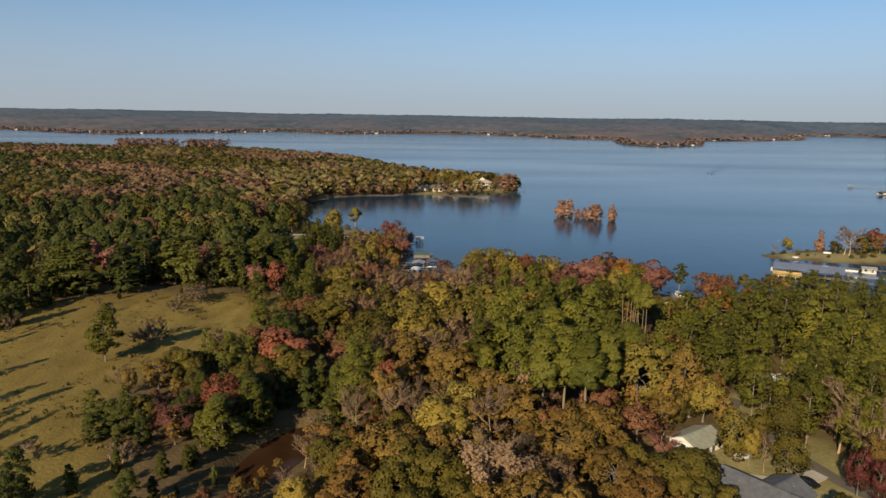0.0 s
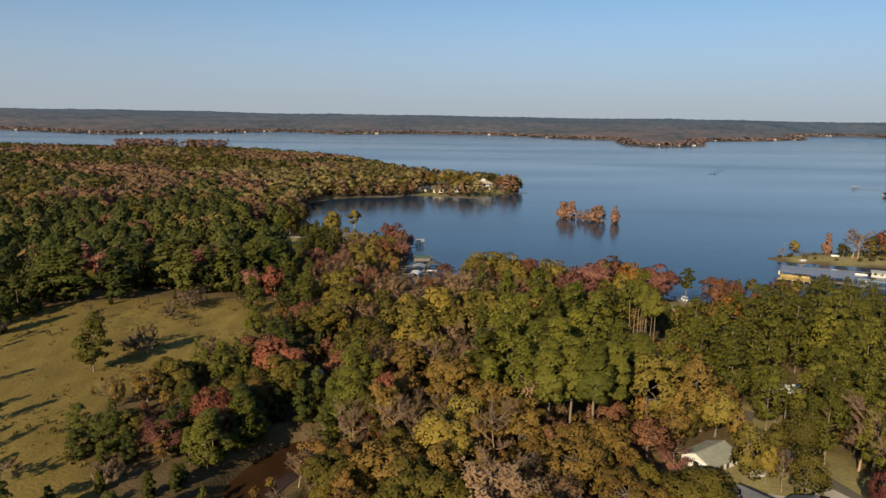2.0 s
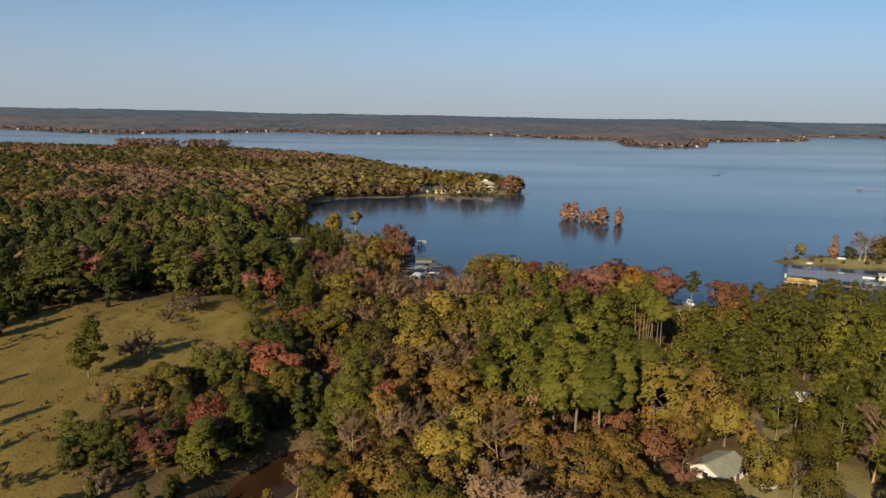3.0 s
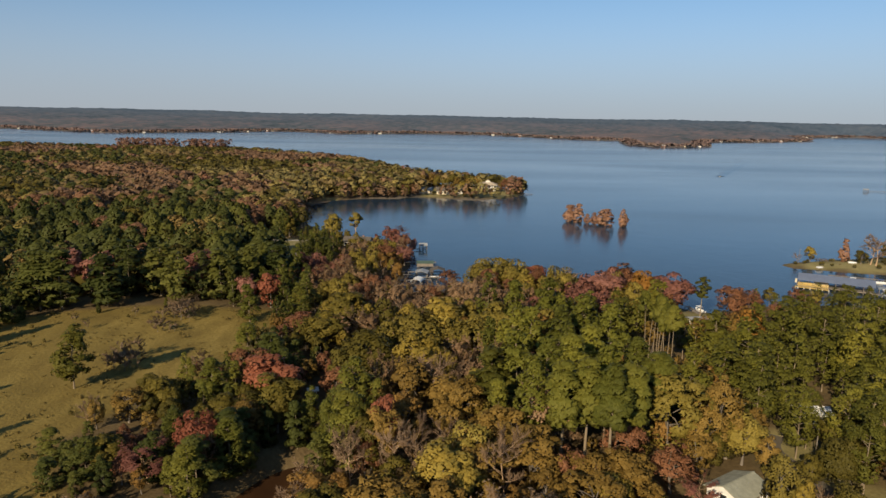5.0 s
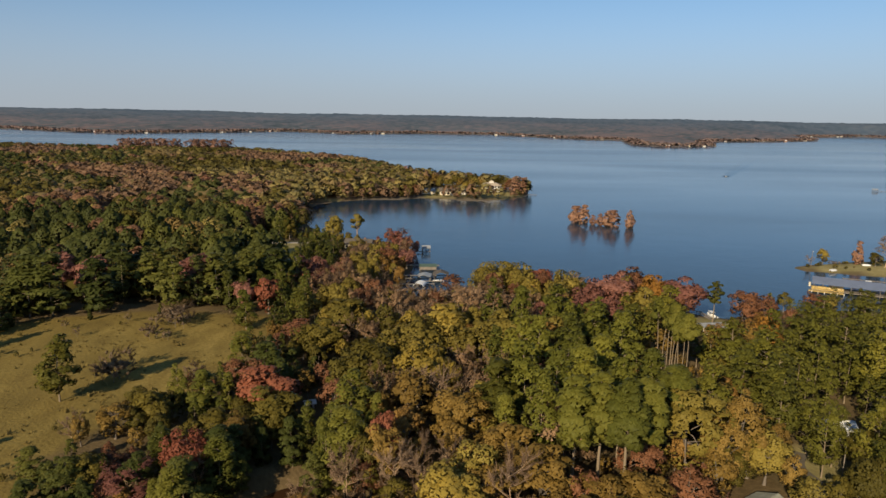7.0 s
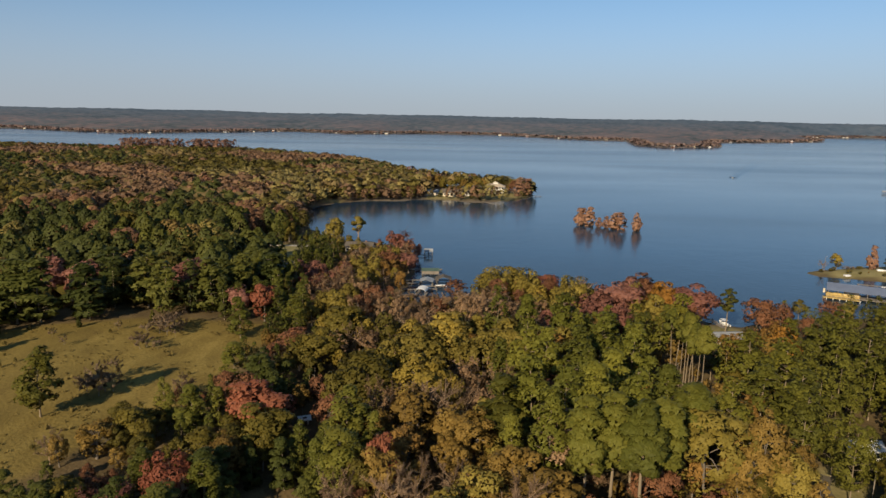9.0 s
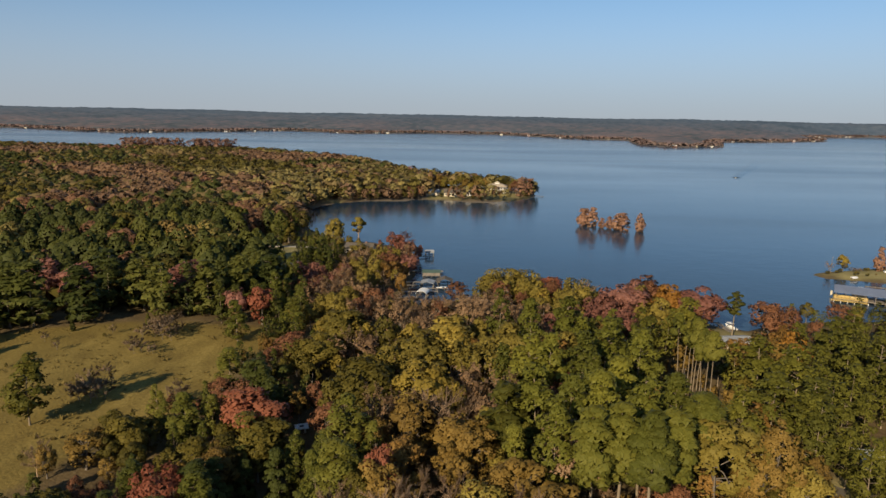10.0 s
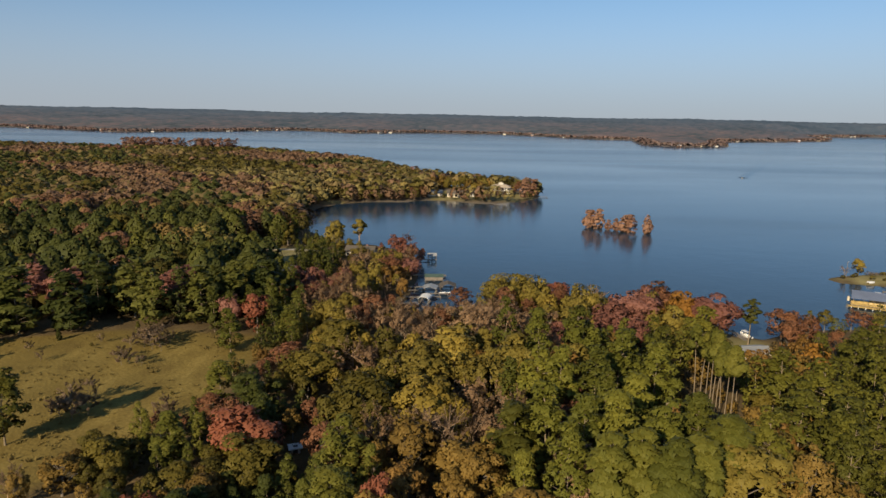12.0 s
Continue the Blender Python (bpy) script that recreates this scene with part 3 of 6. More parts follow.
def leafless(seed, n, spread=0.26, leaves=0, thick=0.0035):
    """A leafless tree: trunk, forking limbs and a haze of twigs."""
    rng = np.random.default_rng(seed)
    stem, twigs = [], []
    zs = np.linspace(0, 0.8, 6)
    line = np.stack([0.025 * np.sin(zs * 6 + seed), 0.025 * np.cos(zs * 5 + seed) - 0.025, zs], 1)
    stem.append(tube(line, 0.014 * (1 - 1.1 * zs) + 0.005 * np.exp(-zs * 25), 6))
    tips = []
    for i in range(13):
        k = rng.uniform(0.25, 0.78)
        foot = np.array([np.interp(k, zs, line[:, 0]), np.interp(k, zs, line[:, 1]), k])
        a = i * 2.4 + rng.uniform(-0.4, 0.4)
        reach = spread * (1.15 - 0.75 * abs(k - 0.45)) * rng.uniform(0.7, 1)
        end = foot + (reach * math.cos(a), reach * math.sin(a), rng.uniform(0.12, 0.30))
        end[2] = min(end[2], 0.99)
        mid = (foot + end) / 2 + (0, 0, -0.015)
        stem.append(tube([foot, mid, end], [0.006, 0.0042, 0.0015], 3))
        for j in range(4):
            u = rng.uniform(0.3, 0.95)
            start = foot + (end - foot) * u
            tip = start + rng.normal(0, 0.055, 3) + (0.25 * (end - foot)) + (0, 0, 0.05)
            stem.append(tube([start, tip], [0.0026, 0.0009], 3))
            tips += [(start, tip)] * 2
        tips.append((mid, end))
    starts, ends = np.array([t[0] for t in tips]), np.array([t[1] for t in tips])
    pick = rng.integers(0, len(tips), n)
    foot = starts[pick] + (ends - starts)[pick] * rng.uniform(0.1, 1.0, n)[:, None]
    way = (ends - starts)[pick]
    way = way / (np.linalg.norm(way, axis=1)[:, None] + 1e-9) + rng.normal(0, 0.6, (n, 3)) + (0, 0, 0.35)
    way /= np.linalg.norm(way, axis=1)[:, None]
    side = np.cross(way, rng.normal(0, 1, (n, 3)))
    side /= np.linalg.norm(side, axis=1)[:, None] + 1e-9
    reach = rng.uniform(0.04, 0.10, n)[:, None]
    verts = np.stack([foot - side * thick, foot + side * thick, foot + way * reach], 1).reshape(-1, 3)
    round_out = foot - np.array([0, 0, 0.45])
    round_out /= np.linalg.norm(round_out, axis=1)[:, None] + 1e-9
    out = np.repeat(round_out + (0, 0, 0.3), 3, axis=0)
    tris = np.arange(3 * n).reshape(-1, 3)
    if leaves:
        spot = foot[:leaves] + way[:leaves] * reach[:leaves]
        more, more_tris, more_out = sprays(rng, spot, round_out[:leaves] + 0.4 * way[:leaves], 0.72 / math.sqrt(leaves))
        verts, tris, out = np.concatenate([verts, more]), np.concatenate([tris, more_tris + len(verts)]), np.concatenate([out, more_out])
    return limbed(stem), (verts, tris, out)


def dome(seed, n, size, spread, low, taper):
    """A tree of the farther woods: a short trunk under one lumpy crown."""
    rng = np.random.default_rng(seed)
    zs = np.linspace(0, 0.6, 4)
    stem = tube(np.stack([0.01 * np.sin(zs * 5 + seed), 0.01 * np.cos(zs * 4 + seed), zs], 1), 0.012 * (1 - zs), 5)
    way = rng.normal(0, 1, (2 * n, 3))
    way /= np.linalg.norm(way, axis=1)[:, None]
    way = way[way[:, 2] > -0.55 + rng.uniform(-0.15, 0.15, 2 * n)][:n]
    lumps = rng.normal(0, 1, (9, 3))
    lumps /= np.linalg.norm(lumps, axis=1)[:, None]
    near = np.max(way @ lumps.T, axis=1)
    reach = 0.78 + 0.26 * near ** 2 * rng.uniform(0.93, 1.04, len(way))
    shape = np.array([spread * rng.uniform(0.85, 1.15), spread * rng.uniform(0.85, 1.15), (1 - low) * 0.5])
    slim = np.stack([1 - taper * np.maximum(way[:, 2], 0) ** 2] * 2 + [np.ones(len(way))], 1)
    lean = lumps[np.argmax(way @ lumps.T, axis=1)]
    spot = np.array([0, 0, low + (1 - low) * 0.5]) + way * shape * slim * reach[:, None]
    facing = way / shape * 0.3 + 1.6 * (way - lean)
    facing /= np.linalg.norm(facing, axis=1)[:, None] + 1e-9
    verts, tris, _ = sprays(rng, spot, facing, size, 1.0, 0.3)
    return stem, (verts, tris, np.repeat(way * 0.9 + 0.5 * facing, 3, axis=0))


def make_shape(kind, seed, n, size):
    """Trunk and crown arrays, unit height, for a kind of tree."""
    if n <= 600 and kind in ("woodpine", "fullpine"):
        return dome(seed, n, size * 1.35, 0.225 + 0.015 * (seed % 3), 0.06, 0.45)
    if n <= 600 and kind not in ("bare", "purple", "thingum", "shrub", "cypress"):
        return dome(seed, n, size * 1.15, 0.31 + 0.02 * (seed % 4), 0.10, 0.1)
    if kind == "shorepine":
        return conifer(seed, n, size * 1.2, 0.50, 0.225, 46, 0.4, 1.0, 1.2, flat=0.42)
    if kind in ("pine", "darkpine"):
        return conifer(seed, n, size, 0.27 + 0.06 * (seed % 3), 0.140 + 0.012 * (seed % 4), 70, 0.3, 0.98, flat=0.88)
    if kind == "bushpine":
        return conifer(seed, n, size * 1.25, 0.03 + 0.03 * (seed % 3), 0.235 + 0.020 * (seed % 3), 62, 0.35, 1.55)
    if kind == "fullpine":
        return conifer(seed, n, size, 0.07 + 0.04 * (seed % 3), 0.170 + 0.015 * (seed % 3), 66, 0.3, 1.25, flat=0.95)
    if kind == "yardpine":
        return conifer(seed, n, size, 0.20 + 0.05 * (seed % 3), 0.215 + 0.014 * (seed % 3), 84, 0.4, 1.18, flat=0.74)
    if kind == "woodpine":
        return conifer(seed, n, size, 0.05 + 0.04 * (seed % 3), 0.185 + 0.015 * (seed % 3), 66, 0.3, 1.35, flat=0.95)
    if kind == "tallpine":
        return conifer(seed, n, size, 0.50, 0.125, 56, 0.3, 0.95, thick=1.1, flat=0.88)
    if kind == "trunkpine":
        return conifer(seed, n, size, 0.74, 0.072, 40, 0.3, 0.60, thick=0.62, flat=0.85)
    if kind == "fieldpine":
        return conifer(seed, n, size, 0.16, 0.185, 90, 0.3, 1.30, flat=0.80)
    if kind == "youngpine":
        return conifer(seed, n, size * 1.25, 0.03, 0.20, 84, 0.3, 1.4)
    if kind in ("yardoak", "yardolive", "winetree"):
        return broadleaf(seed, n, size, 0.33, 0.03, 44)
    if kind == "shoreoak":
        return broadleaf(seed, n, size * 0.85, 0.23, 0.36, 17)
    if kind in ("bare", "shrub"):
        return leafless(seed, n * 3 // 5, 0.28, 0, 0.0035 if n > 1500 else 0.0065) if kind == "bare" else leafless(seed, n, 0.5, n // 3, 0.011)
    if kind in ("purple", "thingum"):
        return leafless(seed, n // 2, 0.30, leaves=n // 2)
    if kind == "cypress":
        return conifer(seed, n, size * 1.15, 0.03, 0.25 + 0.02 * (seed % 3), 56, 0.2, 1.75)
    if kind == "russet":
        return broadleaf(seed, n, size * 0.9, 0.30, 0.14, 52, 0.18, 0.8)
    if kind in ("oak", "goldoak") and n > 600:
        return broadleaf(seed, n, size * 0.92, 0.26 + 0.02 * (seed % 4), 0.10 + 0.03 * (seed % 3), 66, 0.10, 0.70)
    return broadleaf(seed, n, size, (0.27 if n > 600 else 0.33) + 0.02 * (seed % 4), 0.10 + 0.03 * (seed % 3), 36)


TREE_WORDS = {
    "pine": ("pine_tree", "tall loblolly pine with a bare trunk and tufted green crown", PINE_BARK, "pine"),
    "winetree": ("plum_tree", "dense ornamental tree with dark wine-red leaves", GREY_BARK, "wine"),
    "rosegum": ("sweetgum_tree", "rounded sweetgum with rosy red autumn leaves", GREY_BARK, "rose"),
    "yardoak": ("oak_tree", "dense green oak branched to the ground in the yard", GREY_BARK, "darkoak"),
    "yardolive": ("oak_tree", "full olive-green oak branched to the ground beside the house", GREY_BARK, "olive"),
    "darkpine": ("pine_tree", "dense dark green conical pine", PINE_BARK, "darkpine"),
    "tallpine": ("pine_tree", "tall pine with a long pale bare trunk in the wood", PINE_BARK, "greenpine"),
    "trunkpine": ("pine_tree", "slender pine with a long sunlit bare trunk", PINE_BARK, "greenpine"),
    "shorepine": ("pine_tree", "lone tall pine at the water's edge", PINE_BARK, "darkpine"),
    "fieldpine": ("pine_tree", "solitary dark pine in the dry pasture", PINE_BARK, "darkpine"),
    "youngpine": ("young_pine", "young bushy pine at the pasture's edge", PINE_BARK, "darkpine"),
    "yardpine": ("pine_tree", "broad pine with layered olive-green boughs", PINE_BARK, "boughpine"),
    "woodpine": ("pine_tree", "dense dark pine of the wood", PINE_BARK, "deeppine"),
    "bushpine": ("pine_tree", "bushy dark pine with branches nearly to the ground", PINE_BARK, "deeppine"),
    "fullpine": ("pine_tree", "dense pine at the edge of the wood", PINE_BARK, "greenpine"),
    "oak": ("oak_tree", "broad oak with olive and brown autumn leaves", GREY_BARK, "oak"),
    "olive": ("oak_tree", "rounded oak with olive-green leaves near the shore", GREY_BARK, "olive"),
    "shoreoak": ("oak_tree", "slender oak with a pale trunk at the water's edge", PALE_BARK, "olive"),
    "darkoak": ("live_oak", "dense dark green broadleaf tree", GREY_BARK, "darkoak"),
    "goldoak": ("oak_tree", "oak with golden-brown autumn leaves", GREY_BARK, "goldoak"),
    "yellow": ("hickory_tree", "hickory with bright yellow autumn leaves", GREY_BARK, "yellow"),
    "red": ("maple_tree", "maple with bright red autumn leaves", GREY_BARK, "red"),
    "russet": ("sweetgum_tree", "thinning sweetgum with russet autumn leaves", GREY_BARK, "russet"),
    "purple": ("crape_myrtle", "half-bare tree with purple-red autumn leaves", PALE_BARK, "purple"),
    "thingum": ("sweetgum_tree", "half-bare sweetgum with thin russet-pink leaves", GREY_BARK, "pinktan"),
    "orange": ("maple_tree", "maple with glowing orange autumn leaves", GREY_BARK, "orange"),
    "bare": ("leafless_tree", "leafless tree with pale greyish-pink twigs", PALE_BARK, "bare"),
    "shrub": ("leafless_shrub", "leafless brown thicket shrub in the pasture", GREY_BARK, "thicket"),
    "cypress": ("bald_cypress", "bald cypress with rusty orange needles standing in water", GREY_BARK, "cypress"),
}
SPRAY = {"pine": 0.0165, "trunkpine": 0.017, "shorepine": 0.017, "bushpine": 0.021, "fullpine": 0.018, "yardpine": 0.0168, "fieldpine": 0.023, "youngpine": 0.032, "cypress": 0.028}
TREES, TREE_SHAPES = {}, {}
tree_rng = np.random.default_rng(11)


def tree(kind, x, y, tall, fine=True, wide=1.0, z=None, crown_width=0.0):
    """One tree, as trunk and crown under an empty at its base; alike trees share their meshes."""
    if kind == "pine" and x < -20:
        kind = "bushpine" if tall < 15.5 else "fullpine"
    elif kind == "pine" and x > 60:
        kind = "yardpine"
    name, label, trunk_mat, leaf = TREE_WORDS[kind]
    detail = 0 if not fine else 2 if y < 168 and tall > 7 else 1
    key = (kind, int(tree_rng.integers(0, 5)), detail)
    if key not in TREE_SHAPES:
        n, size = ((1000, 1.42), (2200, 1.02), (3700, 0.79))[detail]
        size *= SPRAY.get(kind, 0.0245)
        stem, crown = make_shape(kind, 7 * key[1] + 1 + len(kind), n, size)
        TREE_SHAPES[key] = (mesh_arrays("trunk", *stem, [trunk_mat]), mesh_arrays("crown", *crown[:2], [LEAVES[leaf]], outward=crown[2]),
                            2 * float(np.percentile(np.hypot(crown[0][:, 0], crown[0][:, 1]), 93)))
    if crown_width:
        wide = min(1.15 if kind == "pine" else 1.3 if kind == "yardpine" else 1.7, max(0.7, (1.1 if kind == "pine" else 1.25) * crown_width / (tall * TREE_SHAPES[key][2])))
    root = new(name)
    turn = float(tree_rng.uniform(0, 360))
    base = land_z(x, y) if z is None else z
    root.matrix_world = pose(x, y, base - 0.15, 0, 0, turn) @ Matrix.Diagonal((tall * wide, tall * wide, tall, 1))
    tagged(root, label, "tree" if kind != "shrub" else "shrub", name.replace("_", " ") + "s")
    for piece, mesh in zip(("trunk", "crown"), TREE_SHAPES[key][:2]):
        new(piece, mesh).parent = root
    TREES.setdefault(kind, []).append((x, y, tall))
    return root


# Trees that stand out, by kind: place in the plan, height and width of the crown (0: as the kind grows).
MARKS = {}
MARKS.setdefault("fieldpine", []).extend([
    (-91, 184, 17, 7.2),
])
MARKS.setdefault("youngpine", []).extend([
    (-51, 118, 5, 0), (-67, 119, 6, 0), (-52, 126, 6, 0), (-62, 127, 5, 0), (-48, 129, 6, 0), (-56, 187, 9, 0), (-142, 230, 6, 0),
    (-143, 240, 7, 0), (-140, 244, 5, 0), (-118, 252, 4, 0), (-98, 262, 4, 0), (-54.8, 130.3, 1.1, 3.4),
])
MARKS.setdefault("shrub", []).extend([
    (-80, 128, 5, 0), (-82, 129, 4, 0), (-62, 129, 5, 0), (-60, 130, 4, 0), (-84, 197, 6, 0), (-87, 198, 5, 0), (-88, 199, 4, 0),
    (-82, 200, 5, 0), (-84, 200, 6, 0), (-64, 200, 5, 0), (-63, 201, 4, 0), (-130, 206, 6, 0), (-89, 232, 4, 0), (-84, 233, 3, 0),
    (-88, 234, 4, 0), (-92, 236, 4, 0), (-87, 247, 6, 0), (-90, 248, 5, 0), (-89, 250, 6, 0), (-84, 253, 4, 0), (-87, 254, 6, 0),
])
MARKS.setdefault("pine", []).extend([
    (-72, 108, 12, 0), (-74, 114, 12, 0), (95, 133, 18, 0), (88, 136, 18, 0), (90, 138, 22, 0), (96, 139, 18, 0),
    (84, 141, 17, 0), (101, 143, 22, 0), (64, 145, 22, 0), (89, 145, 19, 0), (84, 146, 18, 0), (72, 147, 18, 0), (69, 147, 20, 0),
    (92, 150, 22, 0), (84, 150, 19, 0), (99, 150, 22, 0), (91, 156, 20, 0), (113, 160, 22, 0), (103, 165, 20, 0),
    (113, 166, 20, 0), (120, 174, 22, 0), (103, 178, 22, 0),
])
MARKS.setdefault("pine", []).extend([
    (114, 180, 22, 0), (131, 187, 20, 0), (125, 189, 22, 0), (117, 197, 22, 0), (131, 204, 22, 0), (143, 212, 22, 0),
    (-137, 212, 12, 0), (-136, 216, 12, 0), (133, 219, 22, 0), (-144, 224, 14, 0), (-145, 233, 12, 0), (-140, 239, 12, 0),
    (-146, 242, 14, 0), (-154, 243, 15, 0), (-59, 279, 17, 0), (-84, 293, 17, 0), (-89, 294, 17, 0), (-80, 296, 17, 0),
    (-71, 298, 17, 0), (-77, 304, 17, 0), (-67, 306, 17, 0), (-61, 316, 17, 0),
])
MARKS.setdefault("pine", []).extend([
    (-83, 340, 17, 0), (-66, 356, 17, 0), (-54, 359, 13, 0), (-62, 365, 17, 0), (-59, 374, 16, 0), (-77, 379, 17, 0),
    (-82, 379, 17, 0), (-74, 413, 17, 0), (-91, 413, 17, 0), (-88, 443, 17, 0), (27.1, 229.9, 24.5, 11.8),
    (35.8, 226.2, 25.4, 10.6), (43.2, 208, 26.4, 10.8), (49.1, 199.8, 25.6, 9.2), (27.1, 195.7, 25.2, 9.1),
    (34.8, 194.4, 25.5, 8.8), (40.7, 181.3, 25.6, 8.6), (21.7, 175.2, 24.6, 8.9), (27.3, 169.6, 25.7, 7.4),
    (33.7, 167.7, 27.7, 9.6), (41, 165.9, 26.5, 8.1), (49.5, 171, 25.5, 8.7),
])
MARKS.setdefault("pine", []).extend([
    (22.7, 157.5, 24.5, 7.3), (75.7, 238.7, 23.2, 9), (22.1, 198.7, 24.1, 8.5),
])
MARKS.setdefault("shorepine", []).extend([
    (105, 276, 17, 0),
])
MARKS.setdefault("oak", []).extend([
    (94, 128, 13, 0), (62, 136, 12, 0), (66, 143, 15, 0), (73, 147, 12, 0), (71, 147, 13, 0), (-69.5, 167.4, 9.2, 8.9),
    (-40.5, 160.4, 12.8, 7.1), (-9.3, 150.9, 16.7, 7.8), (-4.7, 176.5, 18, 8.8), (4.9, 170.6, 16.2, 9.6), (7.8, 167.9, 17.2, 8.6),
    (16.5, 152.7, 16.3, 11), (20.8, 144.2, 16.3, 10.9), (33.5, 139.5, 13.9, 10.2), (56.5, 154.9, 16.4, 12.3),
    (-6.4, 127, 14.4, 11.1), (3.3, 125, 15.3, 7.5), (9.2, 140.5, 15, 9.8), (37.5, 119.6, 13.6, 12.5), (39.1, 140.5, 13.5, 9.1),
    (11.6, 107.9, 13.5, 7.2),
])
MARKS.setdefault("darkoak", []).extend([
    (72, 122, 12, 0), (77, 132, 14, 0), (80, 140, 15, 0), (87, 142, 14, 0), (79, 147, 9, 0), (-93, 290, 15, 0), (-75, 411, 15, 0),
    (-70, 419, 14, 0), (-90, 433, 15, 0), (-64, 173.3, 10.5, 11.4), (-47.9, 165, 10.5, 8.2), (-36.3, 171.7, 14.1, 11.5),
    (-28.3, 241.8, 16.7, 14.4), (-33, 223.1, 14.1, 11.6), (-17.8, 196.5, 17.8, 12.8), (-11.6, 149.4, 14.8, 7.1),
    (67.6, 161.3, 11.3, 9.7), (-63.8, 146, 8.9, 7.7), (-17.5, 126.5, 12.1, 8.7), (-1.9, 116.3, 16.9, 9.6), (5, 112.5, 16.5, 8.8),
    (7.2, 107.3, 14.6, 6.1),
])
MARKS.setdefault("darkoak", []).extend([
    (51.2, 122.7, 12.7, 14.8),
])
MARKS.setdefault("goldoak", []).extend([
    (-17, 331, 12, 0), (-25, 342, 12, 0), (-21, 346, 13, 0), (-41, 355, 9, 0), (-104, 447, 12, 0),
    (104, 175.1, 12.3, 15.4), (-22, 135, 10, 8), (-12.9, 109.1, 14.2, 11.9), (40.1, 113.3, 11.5, 9.3),
])
MARKS.setdefault("yellow", []).extend([
    (68, 133, 9, 0), (70, 134, 12, 0), (-3.2, 194.8, 18.4, 11.2), (4.7, 232.5, 18.3, 12.3), (4.8, 135.4, 16.5, 10.2),
    (34.9, 134.7, 12.4, 6.7), (-23.2, 114.2, 9.2, 5.3),
])
MARKS.setdefault("red", []).extend([
    (-46.5, 148.5, 14.5, 7.5),
])
MARKS.setdefault("red", []).extend([
    (-56, 309, 10, 0), (-22, 312, 12, 0), (-24, 415, 12, 0), (-38.7, 180.7, 15.1, 16.9), (-9, 153.6, 18.2, 4.8),
])
MARKS.setdefault("russet", []).extend([
    (112, 156, 16, 0), (99, 165, 14, 0), (-13, 265, 12, 0), (93, 266, 15, 0), (130, 267, 12, 0), (114, 268, 13, 0),
    (13, 268, 13, 0), (-27, 270, 14, 0), (122, 271, 14, 0), (0, 273, 12, 0), (110, 274, 14, 0), (10, 275, 12, 0),
    (93, 278, 16, 0), (17, 281, 13, 0), (-24, 283, 14, 0), (-42, 292, 13, 0), (23, 298, 15, 0), (83, 301, 16, 0),
    (43, 302, 16, 0), (-48, 304, 12, 0), (-15, 312, 12, 0), (-40, 316, 13, 0),
])
MARKS.setdefault("russet", []).extend([
    (-41, 321, 12, 0), (-38, 372, 10, 0), (-16, 396, 12, 0), (-65, 486, 8, 0), (-62.4, 151.2, 6.8, 6.1), (-53.3, 200.8, 7.8, 5.9),
    (-42.4, 232.1, 10.8, 9.3), (-23.6, 183.3, 11.6, 6.4), (-12.1, 148.5, 10.8, 6), (29.5, 141.3, 13.4, 6.9),
    (42.8, 154.9, 13.4, 7.6), (50.3, 146.5, 10.5, 11.8),
])
MARKS.setdefault("purple", []).extend([
    (85, 120, 12, 0), (88, 128, 12, 0), (-55.5, 142.8, 9, 8.2), (53.5, 140.6, 6.5, 5.5),
])
MARKS.setdefault("bare", []).extend([
    (95, 131, 14, 0), (98, 138, 16, 0), (91, 140, 15, 0), (95, 142, 17, 0), (57, 299, 14, 0), (-44.9, 146.9, 10.9, 4.4),
    (1.2, 180.4, 16, 9.3), (-14.7, 142.1, 14, 5), (-6.3, 145.1, 13.9, 6.2), (-1.6, 147.1, 13.9, 5.8), (15.2, 138.8, 16.2, 8.8),
    (-61.9, 129.7, 4.4, 5.3), (-24.8, 132.1, 7.9, 4.5), (-26.4, 119.9, 7, 3.5), (-16.3, 148.4, 11.8, 5.4),
])
MARKS.setdefault("orange", []).extend([
    (83, 280, 15, 0), (86, 285, 16, 0), (102.4, 231.1, 17.7, 8.7),
])
MARKS.setdefault("olive", []).extend([
    (-36, 269, 14, 0), (77, 271, 16, 0), (-33, 281, 14, 0), (73, 287, 17, 0), (54, 289, 15, 0), (50, 290, 17, 0),
    (36, 306, 17, 0), (21, 307, 16, 0), (29, 312, 17, 0), (-32, 316, 14, 0), (-30, 345, 14, 0), (-31, 377, 13, 0),
    (-38, 399, 14, 0), (-62, 427, 17, 0), (-4.9, 222.2, 17.1, 11.4), (21.3, 223, 19.5, 11.5), (12.4, 174.3, 16.3, 6),
    (9.8, 144.3, 16.6, 9.9),
])
MARKS.setdefault("trunkpine", []).extend([
    (64.2, 214, 25, 0), (64.9, 211.9, 23.8, 0), (65.4, 209.9, 24.3, 0), (65.7, 207.8, 25.8, 0), (65.7, 205.8, 26.1, 0),
    (65.7, 203.7, 24.8, 0), (65.8, 201.6, 23.8, 0), (66.2, 199.6, 24.5, 0), (66.7, 197.5, 25.9, 0),
])
MARKS.setdefault("fullpine", []).extend([
    (-54.4, 181.3, 12.4, 7.2), (-40.2, 148.3, 13.3, 6.1), (-52.4, 150.8, 12, 6.4), (-44.9, 137.5, 12, 6),
    (-63.5, 248, 13.5, 10.9), (-52.9, 207.7, 12.8, 7.4), (-47.6, 256.1, 14, 15.1), (-18.2, 171.9, 17.5, 8.3),
    (-16.6, 152.3, 17.7, 7.9),
])
